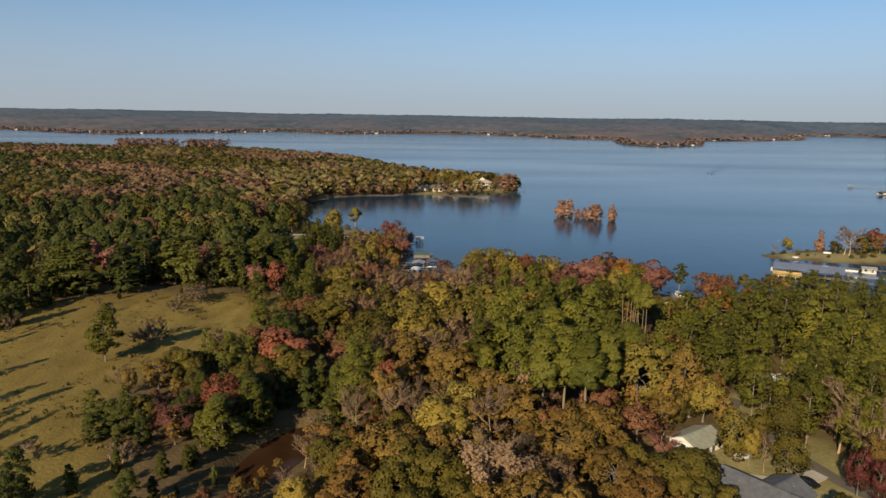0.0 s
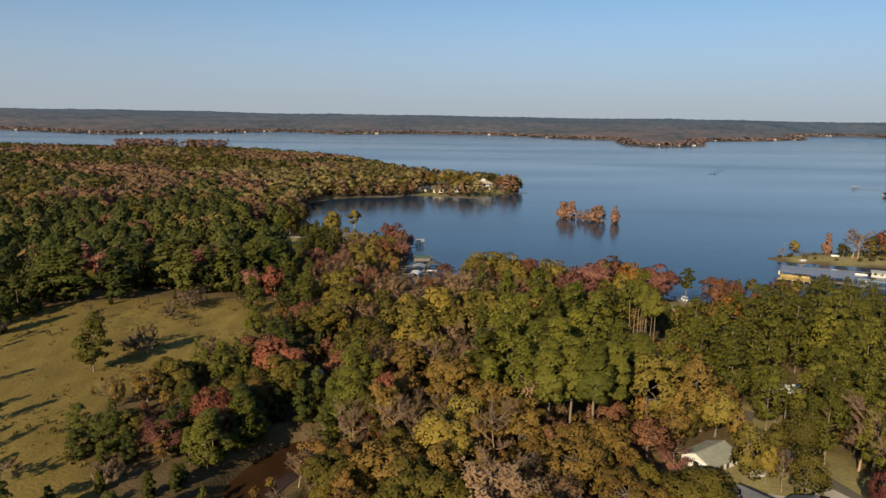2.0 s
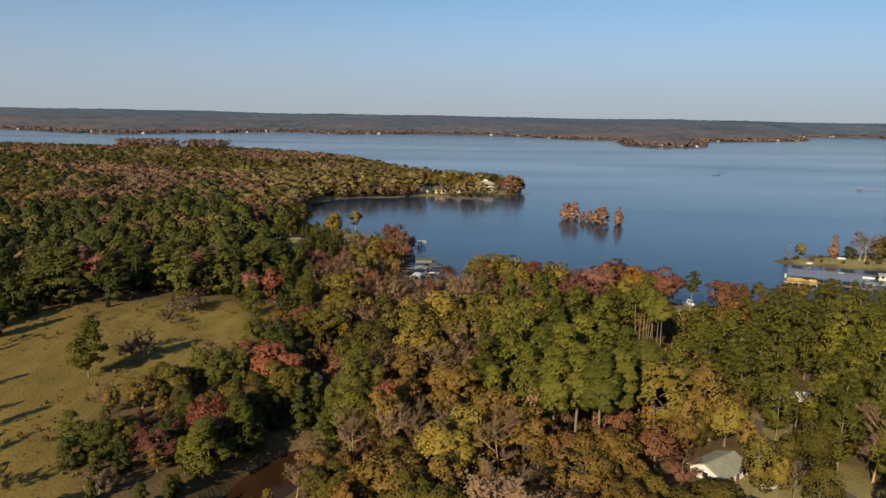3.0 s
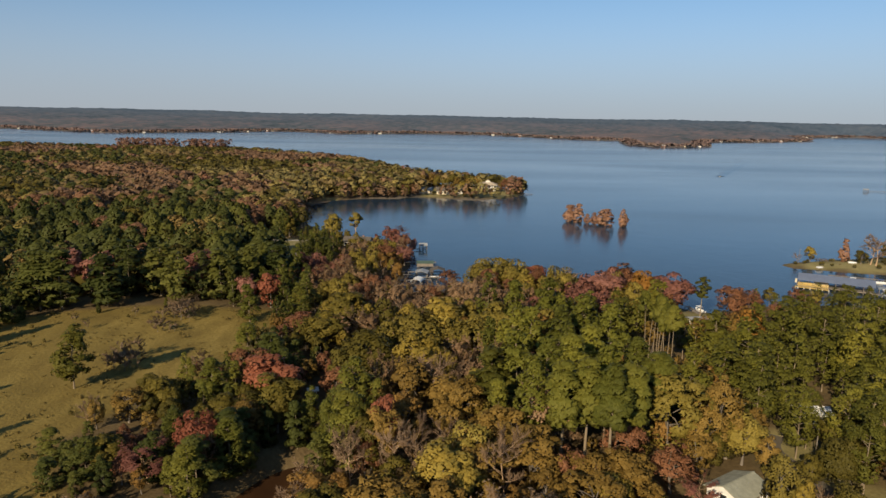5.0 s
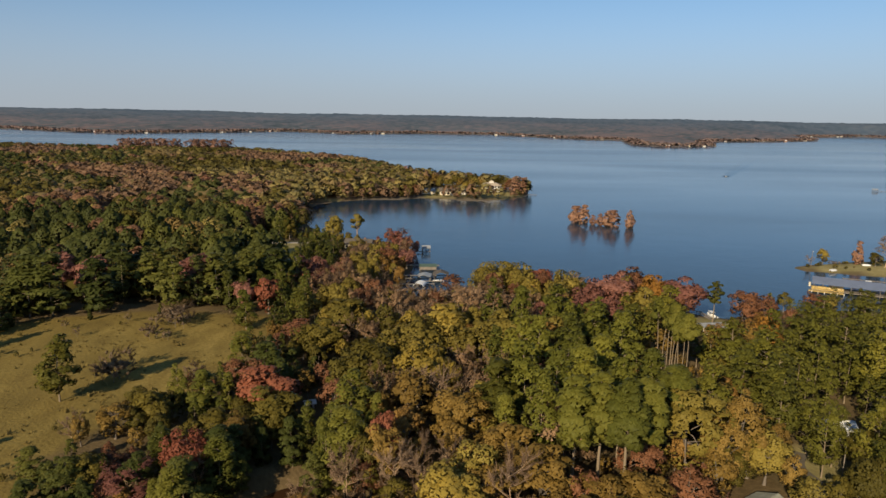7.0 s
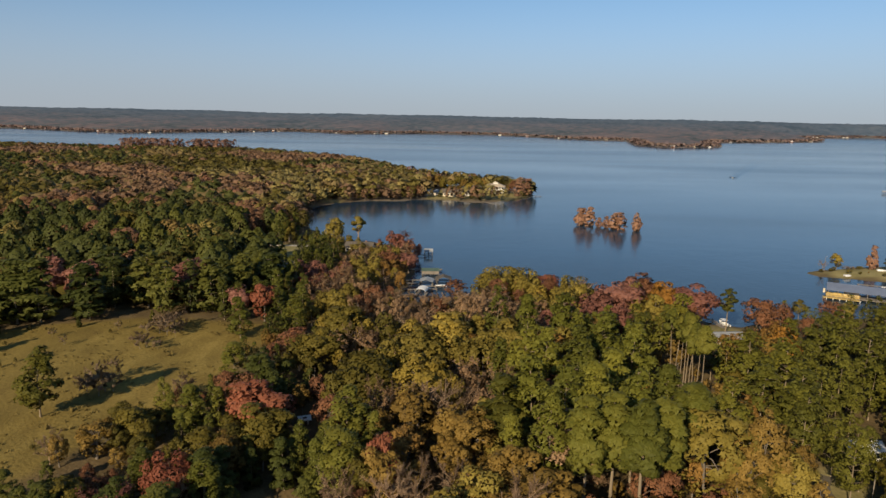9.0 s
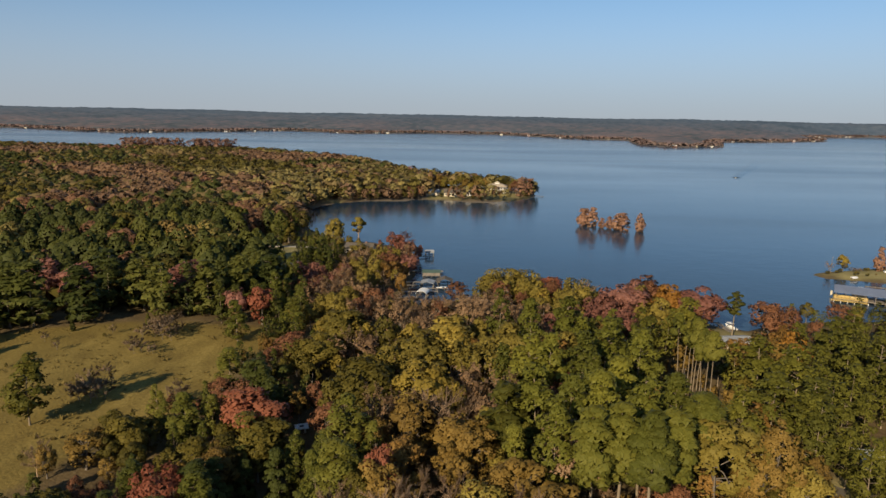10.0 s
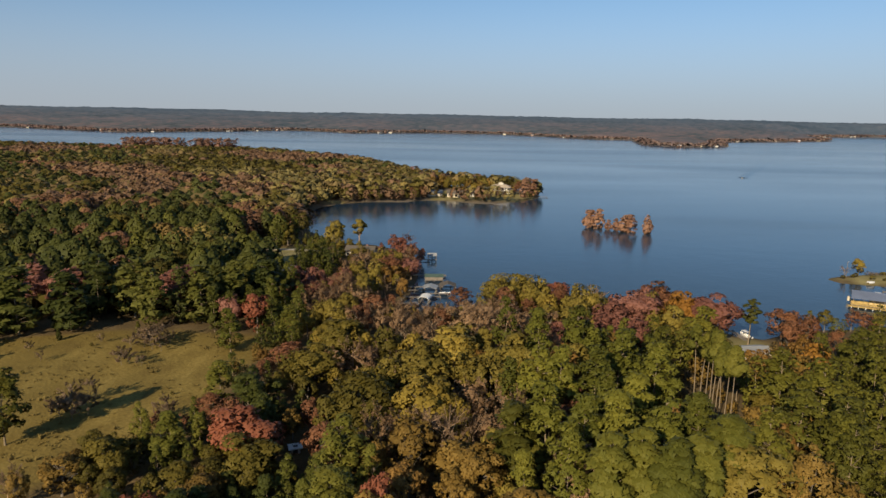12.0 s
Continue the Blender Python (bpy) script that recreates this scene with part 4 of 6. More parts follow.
MARKS.setdefault("bushpine", []).extend([
    (-54.4, 143.7, 10.4, 5.9), (-44.7, 202.3, 12.3, 10.7), (-24.8, 146.7, 21.7, 11.5), (-76.9, 149.1, 7.2, 7.1),
    (-71.8, 138.5, 6.8, 8.1), (-66.9, 142.5, 8.9, 8.7), (-44.5, 140.9, 12, 6.9), (-41.1, 150.6, 13, 6.9),
    (-39.7, 140.4, 14.6, 8.6), (-35.4, 146.1, 16.4, 8), (-33.8, 133.9, 9.5, 5.9), (-48.3, 132.2, 3.9, 6.2),
])
MARKS.setdefault("thingum", []).extend([
    (-12, 182.2, 14.9, 6.3), (16.1, 191, 15.2, 6), (27.4, 159.5, 18.6, 10.5), (14.6, 115.2, 16.4, 12.3),
])
MARKS.setdefault("darkpine", []).extend([
    (15.2, 173.6, 20.4, 9.4),
])
MARKS.setdefault("yardpine", []).extend([
    (83.9, 210.6, 20.5, 12.3), (89.4, 201, 21.3, 17), (115.5, 233.8, 19.8, 13.5), (125.5, 240.6, 20, 15.7),
    (144.8, 249, 19.9, 21.6), (144.6, 231.4, 19.6, 17.1), (76, 185.5, 20.6, 13.3), (81.7, 180.6, 21.6, 14.7),
    (94.4, 187.8, 22.5, 14.6), (117.1, 213.6, 20.6, 18.2), (118.4, 200.3, 20.6, 16.3), (79.3, 166.1, 20.5, 11.4),
    (96.9, 183.7, 20.5, 12.9), (103.3, 179.7, 19.7, 14.5), (72.1, 164.9, 19.3, 11.2), (70.2, 159.9, 14.3, 10.4),
    (78.5, 159.4, 16.3, 9.8), (113.3, 183, 18.8, 15.1),
])
MARKS.setdefault("oak", []).extend([(65.7, 161.6, 21.4, 9.5), (19.4, 107.1, 15.4, 8.5), (30.1, 130.6, 14.4, 12.5)])
MARKS.setdefault("olive", []).extend([(54.3, 160.4, 22.3, 13)])
MARKS.setdefault("tallpine", []).extend([
    (28.5, 151.6, 25.3, 6.6), (34, 153.5, 25.4, 6.5), (38.5, 150.5, 25.5, 6.7), (43.7, 154.9, 24.4, 6.7), (51.6, 164.3, 23.3, 7.4),
])
# Trees along the near shore
MARKS.setdefault("olive", []).extend([(-44.5, 400, 8.5, 9.5), (24.3, 325.4, 15.0, 15.9), (34.8, 318.7, 15.0, 15.6), (55.1, 304.4, 15.0, 12.7)])
MARKS.setdefault("red", []).extend([(45.4, 315.7, 13.5, 15.6)])
MARKS.setdefault("russet", []).extend([(80.5, 299.7, 18.5, 12.7), (119.0, 280.1, 14.0, 14.4), (-23.3, 367.8, 12.0, 11.7)])
MARKS.setdefault("orange", []).extend([(84.2, 283.9, 18.5, 10.7)])
MARKS.setdefault("thingum", []).extend([(7.4, 275.2, 12.0, 15.2), (18.4, 276.0, 13.0, 13.1)])
MARKS.setdefault("rosegum", []).extend([
    (59, 274, 16.5, 0), (95, 277, 17.5, 0), (90, 277, 17, 0), (66, 285, 17.5, 0), (73, 289, 18.5, 0), (-57, 320, 12, 0), (-53, 326, 13, 0), (-19, 399, 12, 0), (-13, 407, 10, 0), (-29, 421, 12, 0), (68.0, 283.8, 18.0, 15.1), (93.8, 280.1, 18.5, 13.0), (-15.9, 365.9, 11.0, 11.6),
])


# Standing room that trees leave free: roofs, drives, road, pond, pasture, lawns.
CLEARINGS = [(58, 106, 90, 134), (56, 138, 74, 155), (68, 131, 94, 145), (-33, 184, -26, 192), (94, 255, 113, 300),
             (-52, 402, -36, 418), (91, 174, 106, 188), (70, 153, 80, 166), (-17, 316, 0, 345), (-108, 374, -92, 428), (-90, 342, -68, 426)]


def road_x(y):
    return np.interp(y, [60, 100, 123, 130, 138, 150, 165, 175, 182, 190, 255], [112, 103, 92, 88, 85.5, 82.5, 80.5, 83, 89, 400, 400])


def free_of_trees(x, y):
    d = shore(x, y)
    ok = (d > 1.2) & (field_cover(x, y) < 0.35) & (pond_reach(x, y) > 1.0) & (np.abs(x - road_x(y)) > 2.6)
    for x0, y0, x1, y1 in CLEARINGS:
        ok &= ~((x > x0) & (x < x1) & (y > y0) & (y < y1))
    for x0, x1, y0, y1 in LAWNS[:6]:
        ok &= ~((x > x0 + 1) & (x < x1 - 1) & (y > y0 + 1) & (y < y1 - 1))
    return ok


def low_by_slips(x, y, tall):
    """Only low brush grows before the boat slips, round the pond, under the tall slender pines and by the marina."""
    if -0.075 < x / y < (0.03 if y < 262 else 0.052) and 225 < y < 325:
        return min(tall, max(1.5, (325 - y) * 0.235))
    if -0.28 < x / y < -0.16 and y < 138:
        return min(tall, 4.5)
    if 0.17 < x / y < 0.275 and 135 < y < 169:
        return min(tall, (170 - y) * 0.55 + 4)
    if 56 < x < 72 and 162 < y < 197 and tall < 22:
        return min(tall, 7 if y < 186 else 3.5)
    if -50 < x < -30 and 380 < y < 404:
        return min(tall, 6)
    if 112 < y < 141 and abs(x - 62 + (143 - y) * 0.42) < 4.5:
        return min(tall, (143 - y) * 0.45 + 1.5)
    if 140 < y < 176 and abs(x - 97 + (178 - y) * 0.55) < 1.8:
        return min(tall, max(1.0, (178 - y) * 0.38))
    if x > 125 and y > 225:
        return min(tall, 10)
    if 0.355 < x / (y - 15) < 0.425 and y > 195:
        return min(tall, max(1.5, (285 - y) * 0.22 + 2))
    if -0.19 < x / y < -0.14 and 166 < y < 188:
        return min(tall, 6)
    return tall


def plant_near():
    """The trees near the way: those that stand out first, then the wood between, of the kinds round about."""
    spots = []
    for kind, places in MARKS.items():
        for x, y, tall, crown_width in places:
            grown = kind
            d = float(shore(np.array([x * 1.0]), np.array([y * 1.0]))[0])
            if d < 1.0 and kind != "orange":
                y -= 3 - d if y > 250 else 0
            inside = kind != "shorepine" and any(x0 < x < x1 and y0 < y < y1 for x0, y0, x1, y1 in CLEARINGS)
            if inside or (abs(x - float(road_x(y))) < 2.5 and 100 < y < 250):
                continue
            if pond_reach(np.array([x * 1.0]), np.array([y * 1.0]))[0] < 0.95:
                continue
            if kind not in ("shorepine", "trunkpine") and (not crown_width or (x > 66 and y < 185)):
                tall = low_by_slips(x, y, tall)
            if kind == "russet" and y > 235 and -45 < x < 60 and len(spots) % 2:
                grown = "thingum"
            tree(grown, x, y, tall, fine=y < 330, crown_width=crown_width)
            spots.append((x, y, grown, tall))
    rng = np.random.default_rng(5)
    places = np.array([(s[0], s[1]) for s in spots])
    forest = [i for i, s in enumerate(spots) if s[2] not in ("shrub", "youngpine", "fieldpine", "shorepine")]
    filled = []
    tries = np.stack([rng.uniform(-75, 215, 9000), rng.uniform(96, 318, 9000)], 1)
    tries[7500:, 0], tries[7500:, 1] = rng.uniform(-100, -14, 1500), rng.uniform(300, 448, 1500)
    far_fill = {}
    ok = free_of_trees(tries[:, 0], tries[:, 1]) & (np.abs(tries[:, 0]) < 0.72 * tries[:, 1] + 8) & ((tries[:, 1] < 318) | (tries[:, 0] > -0.215 * tries[:, 1]))
    ok &= (lawn_cover(tries[:, 0], tries[:, 1]) < 0.5) | (rng.uniform(0, 1, 9000) < np.where(tries[:, 1] > 150, 0.5, 0.05))
    for x, y in tries[ok]:
        gap = np.hypot(places[:, 0] - x, places[:, 1] - y)
        room = 3.6 if x < -18 and y < 200 else 6.2 if x > 62 and y > 150 else 4.9
        if gap.min() < room or (filled and np.hypot(*(np.array(filled) - (x, y)).T).min() < room):
            continue
        near = min(forest, key=lambda i: gap[i] + rng.uniform(0, 6))
        if gap[near] > 45 and x > 110:
            kind, tall = "pine", 20
        else:
            kind, tall = spots[near][2], spots[near][3]
        if kind in ("red", "orange", "purple") or (kind in ("yellow", "bare", "russet") and rng.uniform() < 0.6):
            kind = str(rng.choice(["olive", "russet", "goldoak", "bare", "olive", "darkoak", "russet", "fullpine"] if y > 250 else ["oak", "goldoak", "darkoak", "oak", "pine", "russet", "bare"]))
            tall = min(tall, 17)
        if kind in ("trunkpine", "tallpine"):
            kind, tall = "oak", 9
        if 26 < x < 56 and 140 < y < 166:
            tall = min(tall, 7 if y > 144 else 9)
        if y > 215 and -42 < x < 45 and kind in ("darkoak", "oak", "goldoak", "russet", "pine") and rng.uniform() < 0.7:
            kind = str(rng.choice(["olive", "thingum", "bare", "olive", "yellow"]))
        if -30 < x < 6 and 225 < y < 305 and rng.uniform() < 0.6:
            kind = str(rng.choice(["thingum", "bare", "yellow", "thingum"]))
        if -15 < x < 75 and 108 < y < 235 and kind == "pine" and rng.uniform() < 0.30:
            kind, tall = str(rng.choice(["russet", "oak", "thingum", "thingum", "goldoak"])), tall * 0.85
        if kind in ("thingum", "russet", "bare") and x > 66 and rng.uniform() < 0.8:
            kind = "pine"
        if x < -22 and y < 175 and kind == "pine" and rng.uniform() < 0.22:
            kind = str(rng.choice(["darkoak", "oak"]))
        if kind in ("oak", "goldoak") and -42 < x < -17 and 148 < y < 178:
            kind = "pine"
        if kind in ("bare", "thingum") and x < -30 and y < 262:
            kind = "bushpine" if rng.uniform() < 0.6 else "darkoak"
        if kind in ("bare", "thingum"):
            kind, tall = (("oak" if y < 240 else "olive") if x > 45 else kind), min(tall, 14)
        filled.append((x, y))
        tall = low_by_slips(x, y, tall * rng.uniform(0.62, 0.92) * (0.6 if y > 400 else 1))
        if y > 425 and x > -72:
            continue
        if tall < 2.5:
            continue
        if y < 190:
            tree(kind, x, y, tall)
        else:
            if kind == "pine":
                kind = "fullpine" if x < -20 else "yardpine" if x > 60 else "pine"
            far_fill.setdefault(kind, []).append((x, y, tall))
    for i, (kind, places) in enumerate(sorted(far_fill.items())):
        x, y, tall = np.array(places).T
        woods("shore_wood", kind, x, y, tall, (0.95, 1.05), f"undergrowth of the shore wood, {WOOD_WORDS[kind]}", 30 + i, n=1000 if kind != "bare" else 500,
              size=SPRAY.get(kind, 0.0245) * 1.3, leaves=SHORE_LEAVES)



# ---------------------------------------------------------------- woods farther off
def woods(name, kind, x, y, tall, sizes, label, seed, shapes=5, n=150, size=0.075, with_trunk=True, z=None, paint=None, leaves=FAR_LEAVES, wide=1.0):
    """Many trees of one kind as one mesh."""
    if len(x) == 0:
        return
    rng = np.random.default_rng(seed)
    leaf = paint or TREE_WORDS[kind][3]
    base = height(x, y) if z is None else z
    pick, turn = rng.integers(0, shapes, len(x)), rng.uniform(0, 2 * math.pi, len(x))
    tint, tall = rng.uniform(0, 1, len(x)), tall * rng.uniform(*sizes, len(x))
    all_v, all_t, all_m, all_c, all_o, start = [], [], [], [], [], 0
    for k in range(shapes):
        (sv, st), (cv, ct, co) = make_shape(kind, 31 * k + 5, n, size)
        if with_trunk:
            keep = min(len(st), 60 if kind not in ("bare", "purple", "thingum") else 200)
            st = st[:keep]
            sv = sv[:st.max() + 1]
            v, t = joined([(sv, st), (cv, ct)])
            mats, co = np.r_[np.ones(len(st), int), np.zeros(len(ct), int)], np.concatenate([sv * (1, 1, 0), co])
        else:
            v, t, mats = cv, ct, np.zeros(len(ct), int)
        which = np.nonzero(pick == k)[0]
        if len(which) == 0:
            continue
        c, s = np.cos(turn[which])[:, None], np.sin(turn[which])[:, None]
        h = tall[which][:, None]
        w = np.stack([x[which][:, None] + wide * h * (c * v[:, 0] - s * v[:, 1]), y[which][:, None] + wide * h * (s * v[:, 0] + c * v[:, 1]),
                      base[which][:, None] - 0.2 + h * v[:, 2]], 2)
        all_v.append(w.reshape(-1, 3))
        all_o.append(np.stack([c * co[:, 0] - s * co[:, 1], s * co[:, 0] + c * co[:, 1], np.broadcast_to(co[:, 2], (len(which), len(co)))], 2).reshape(-1, 3))
        all_t.append((t[None] + (np.arange(len(which)) * len(v))[:, None, None]).reshape(-1, 3) + start)
        all_m.append(np.tile(mats, len(which)))
        all_c.append(np.repeat(tint[which], len(v)))
        start += len(which) * len(v)
    mesh = mesh_arrays(name, np.concatenate(all_v), np.concatenate(all_t), [leaves[leaf], TREE_WORDS[kind][2]],
                       np.concatenate(all_m), tint=np.concatenate(all_c), outward=np.concatenate(all_o))
    tagged(new(name, mesh), label, "woods", kind="stuff")


def scatter(rng, x0, x1, y0, y1, gap):
    """Jittered places about gap metres apart."""
    gx, gy = np.meshgrid(np.arange(x0, x1, gap), np.arange(y0, y1, gap * 0.87))
    gx = gx + (np.arange(gx.shape[0]) % 2)[:, None] * gap / 2
    return (gx + rng.uniform(-0.42, 0.42, gx.shape) * gap).ravel(), (gy + rng.uniform(-0.42, 0.42, gy.shape) * gap).ravel()


def share(rng, x, y, table, size):
    """A kind for each place, in drifts of its own: table of kind and share."""
    total = sum(s for _, s in table)
    scores = [2.2 * wave(x, y, size, 2.2 + 1.37 * i) + 1.1 * math.log(s / total) + 0.12 * rng.normal(0, 1, len(x)) for i, (_, s) in enumerate(table)]
    return np.array([table[i][0] for i in np.argmax(scores, axis=0)])


WOOD_WORDS = {"fullpine": "pines", "bushpine": "bushy pines", "darkpine": "dark pines", "woodpine": "dark pines", "yardpine": "pines", "pine": "pines", "tallpine": "tall pines", "trunkpine": "slender pines", "oak": "olive oaks", "darkoak": "dark green oaks", "goldoak": "golden-brown oaks",
              "russet": "russet sweetgums", "thingum": "half-bare sweetgums", "red": "red maples", "olive": "olive oaks", "yellow": "yellow hickories", "rosegum": "rosy sweetgums", "winetree": "wine-red trees", "yardoak": "green oaks", "yardolive": "olive oaks", "purple": "purple-red trees", "orange": "orange maples", "bare": "leafless trees", "cypress": "rusty cypresses"}


# Trees that stand out along the far side of the pasture: kind, place, height, crown
EDGE_TREES = [
    ("rosegum", -94.3, 285.5, 19, 13), ("rosegum", -131.4, 281, 18.5, 10.7), ("red", -61, 268, 15, 7.6), ("rosegum", -69.9, 268, 14, 6.8),
    ("woodpine", -106.7, 279.4, 21, 12.4), ("woodpine", -121.1, 284.6, 21, 13), ("woodpine", -82.2, 276.3, 20, 10.6),
    ("woodpine", -74.9, 287.1, 20, 11), ("woodpine", -64.6, 295.1, 20, 13), ("woodpine", -133, 255.8, 22, 13),
    ("woodpine", -140.2, 254.8, 22, 13), ("woodpine", -119.6, 261.7, 20, 11.3), ("woodpine", -95.3, 268, 20, 9.7),
    ("rosegum", -144.1, 282.2, 19.5, 11.9),
]


def plant_woods():
    for kind, x, y, tall, crown_width in EDGE_TREES:
        tree(kind, x, y, tall, False, crown_width=crown_width)
    rng = np.random.default_rng(21)
    # the wood beyond the pasture and west of the bay
    x, y = scatter(rng, -440, 0, 228, 500, 8.8)
    ok = free_of_trees(x, y) & (x > -0.80 * y - 15) & ~((x > -76) & (y < 300)) & ~((x > -0.215 * y) & (y < 470)) & ~((x > -0.185 * y) & (y >= 470))
    for _, ex, ey, _, crown_width in EDGE_TREES:
        ok &= (np.hypot(x - ex, y - ey) > 0.5 * crown_width) & ~((np.abs(x - ex + 0.3 * (ey - y)) < 0.42 * crown_width) & (y < ey) & (y > ey - 16))
    x, y = x[ok], y[ok]
    front = (y - np.interp(x, [-260, -175, -150, -125, -100, -50], [215, 222, 240, 256, 264, 264])) < 26
    table = [("woodpine", 2.2), ("darkoak", 1.8), ("russet", 2.2), ("bare", 0.7), ("olive", 1.3), ("oak", 1.5), ("woodpine", 1.2), ("goldoak", 0.8)]
    kinds = share(rng, x, y, table, 34)
    kinds[front & (rng.uniform(0, 1, len(x)) < 0.5)] = "woodpine"
    # mostly dark pines westward; their tone also stands in for vignetting
    kinds[(x < -0.44 * y) & (y < 430) & (rng.uniform(0, 1, len(x)) < 0.82)] = "woodpine"
    pines = (x > -0.44 * y) & (y < 445) & (rng.uniform(0, 1, len(x)) < 0.52)
    kinds[pines] = rng.choice(["woodpine", "fullpine"], pines.sum())
    kinds[front & (x > -0.5 * y) & (rng.uniform(0, 1, len(x)) < 0.30)] = "russet"
    for i, kind in enumerate(sorted(set(kinds))):
        for name, s, n, fine in (("wood_edge", (kinds == kind) & front, 1100, 0.62), ("middle_wood", (kinds == kind) & ~front, 420, 0.88)):
            woods(name, kind, x[s], y[s], 18.5 if "pine" in kind else 16.0, (0.52, 1.2), f"wood beyond the pasture, {WOOD_WORDS[kind]}",
                  40 + i, n=n, size=(0.036 if "pine" in kind else 0.042) * fine, wide=1.12)
    # the long wooded point
    x, y = scatter(rng, -1080, 95, 500, 1290, 9.4)
    ok = free_of_trees(x, y) & (x > -0.74 * y - 30)
    x, y = x[ok], y[ok]
    table = [("woodpine", 1.2), ("darkoak", 2.0), ("olive", 1.9), ("russet", 1.7), ("oak", 1.6), ("russet", 1.5), ("darkoak", 1.3), ("red", 0.75)]
    kinds = share(rng, x, y, table, 120)
    # the point's west is darkened by kind too, vignetting put into leaf colour
    west = (x < -0.42 * y) & np.isin(kinds, ("olive", "oak")) & (rng.uniform(0, 1, len(x)) < 0.85)
    kinds[west] = rng.choice(["woodpine", "darkoak", "woodpine"], west.sum())
    head = (x > -140) & (y < 860)
    kinds[head] = rng.choice(["olive", "darkoak", "olive", "oak", "yellow", "darkoak", "olive", "russet"], head.sum())
    close = shore(x, y) < 10
    kinds[close & (y < 760) & (rng.uniform(0, 1, len(x)) < 0.4)] = "russet"
    for i, kind in enumerate(sorted(set(kinds))):
        s = kinds == kind
        shape = "goldoak" if kind == "bare" else kind
        woods("point_wood", shape, x[s], y[s], 15.0, (0.66, 1.14), f"autumn wood on the long point, {WOOD_WORDS[kind]}",
              60 + i, shapes=9, n=74, size=0.090 if kind != "woodpine" else 0.068, wide=1.4, with_trunk=False, paint="bare" if kind == "bare" else None, leaves=POINT_LEAVES)
    closed_canopy("point_thicket", "closed lower boughs of the autumn wood on the point", -1000, 90, 500, 1280, 6.0, 10.6, "oak", POINT_LEAVES, 91)
    closed_canopy("wood_thicket", "closed lower boughs of the wood beyond the pasture", -440, -20, 240, 505, 4.5, 9.5, "darkoak", FAR_LEAVES, 92)
    # a belt of low-branched trees along the water's edge of the point
    x, y = scatter(rng, -130, 95, 560, 775, 3.2)
    d = shore(x, y)
    ok = (d > 0.8) & (d < 6) & (rng.uniform(0, 1, len(x)) < 0.42) & ~((x > -108) & (x < -72) & (y < 645)) & ~((x > -16) & (x < 66) & (y < 690))
    x, y = x[ok], y[ok]
    kinds = np.where(rng.uniform(0, 1, len(x)) < 0.5, "russet", "darkoak")
    for kind in ("russet", "darkoak"):
        s = kinds == kind
        woods("shore_belt", kind, x[s], y[s], 10.5, (0.4, 1.25), f"belt of trees along the point's shore, {WOOD_WORDS[kind]}", 71, n=170, size=0.056,
              leaves=POINT_LEAVES)
    # drowned cypresses far out beyond the point
    x, y = scatter(rng, -640, -428, 1385, 1440, 9.0)
    ok = ~((x > -530) & (x < -508))
    woods("cypress_grove", "cypress", x[ok], y[ok], 21, (0.75, 1.1), "grove of rusty cypresses standing in the lake", 75, n=60, size=0.09,
          with_trunk=False, z=np.full(ok.sum(), -0.3), paint="purple", leaves=POINT_LEAVES)
    # the far shore
    x, y = scatter(rng, -2400, 3100, 1940, 3950, 13.5)
    d = edge_distance(x, y, LAND_FAR)
    ok = (d > 4) & (d < 52) & (np.abs(x) < 0.72 * y + 60) & ~((rng.uniform(0, 1, len(x)) < 0.35) & (d < 30))
    x, y = x[ok], y[ok]
    kinds = share(rng, x, y, [("darkoak", 1.6), ("russet", 2.4), ("bare", 3.4), ("woodpine", 1.0), ("russet", 1.6), ("goldoak", 1.0)], 130)
    for i, kind in enumerate(sorted(set(kinds))):
        s = kinds == kind
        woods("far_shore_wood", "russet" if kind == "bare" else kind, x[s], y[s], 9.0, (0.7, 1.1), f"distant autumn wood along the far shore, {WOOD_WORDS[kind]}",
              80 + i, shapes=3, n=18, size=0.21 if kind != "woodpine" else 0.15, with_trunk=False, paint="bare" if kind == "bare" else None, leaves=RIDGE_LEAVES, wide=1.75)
    far_canopy(rng)


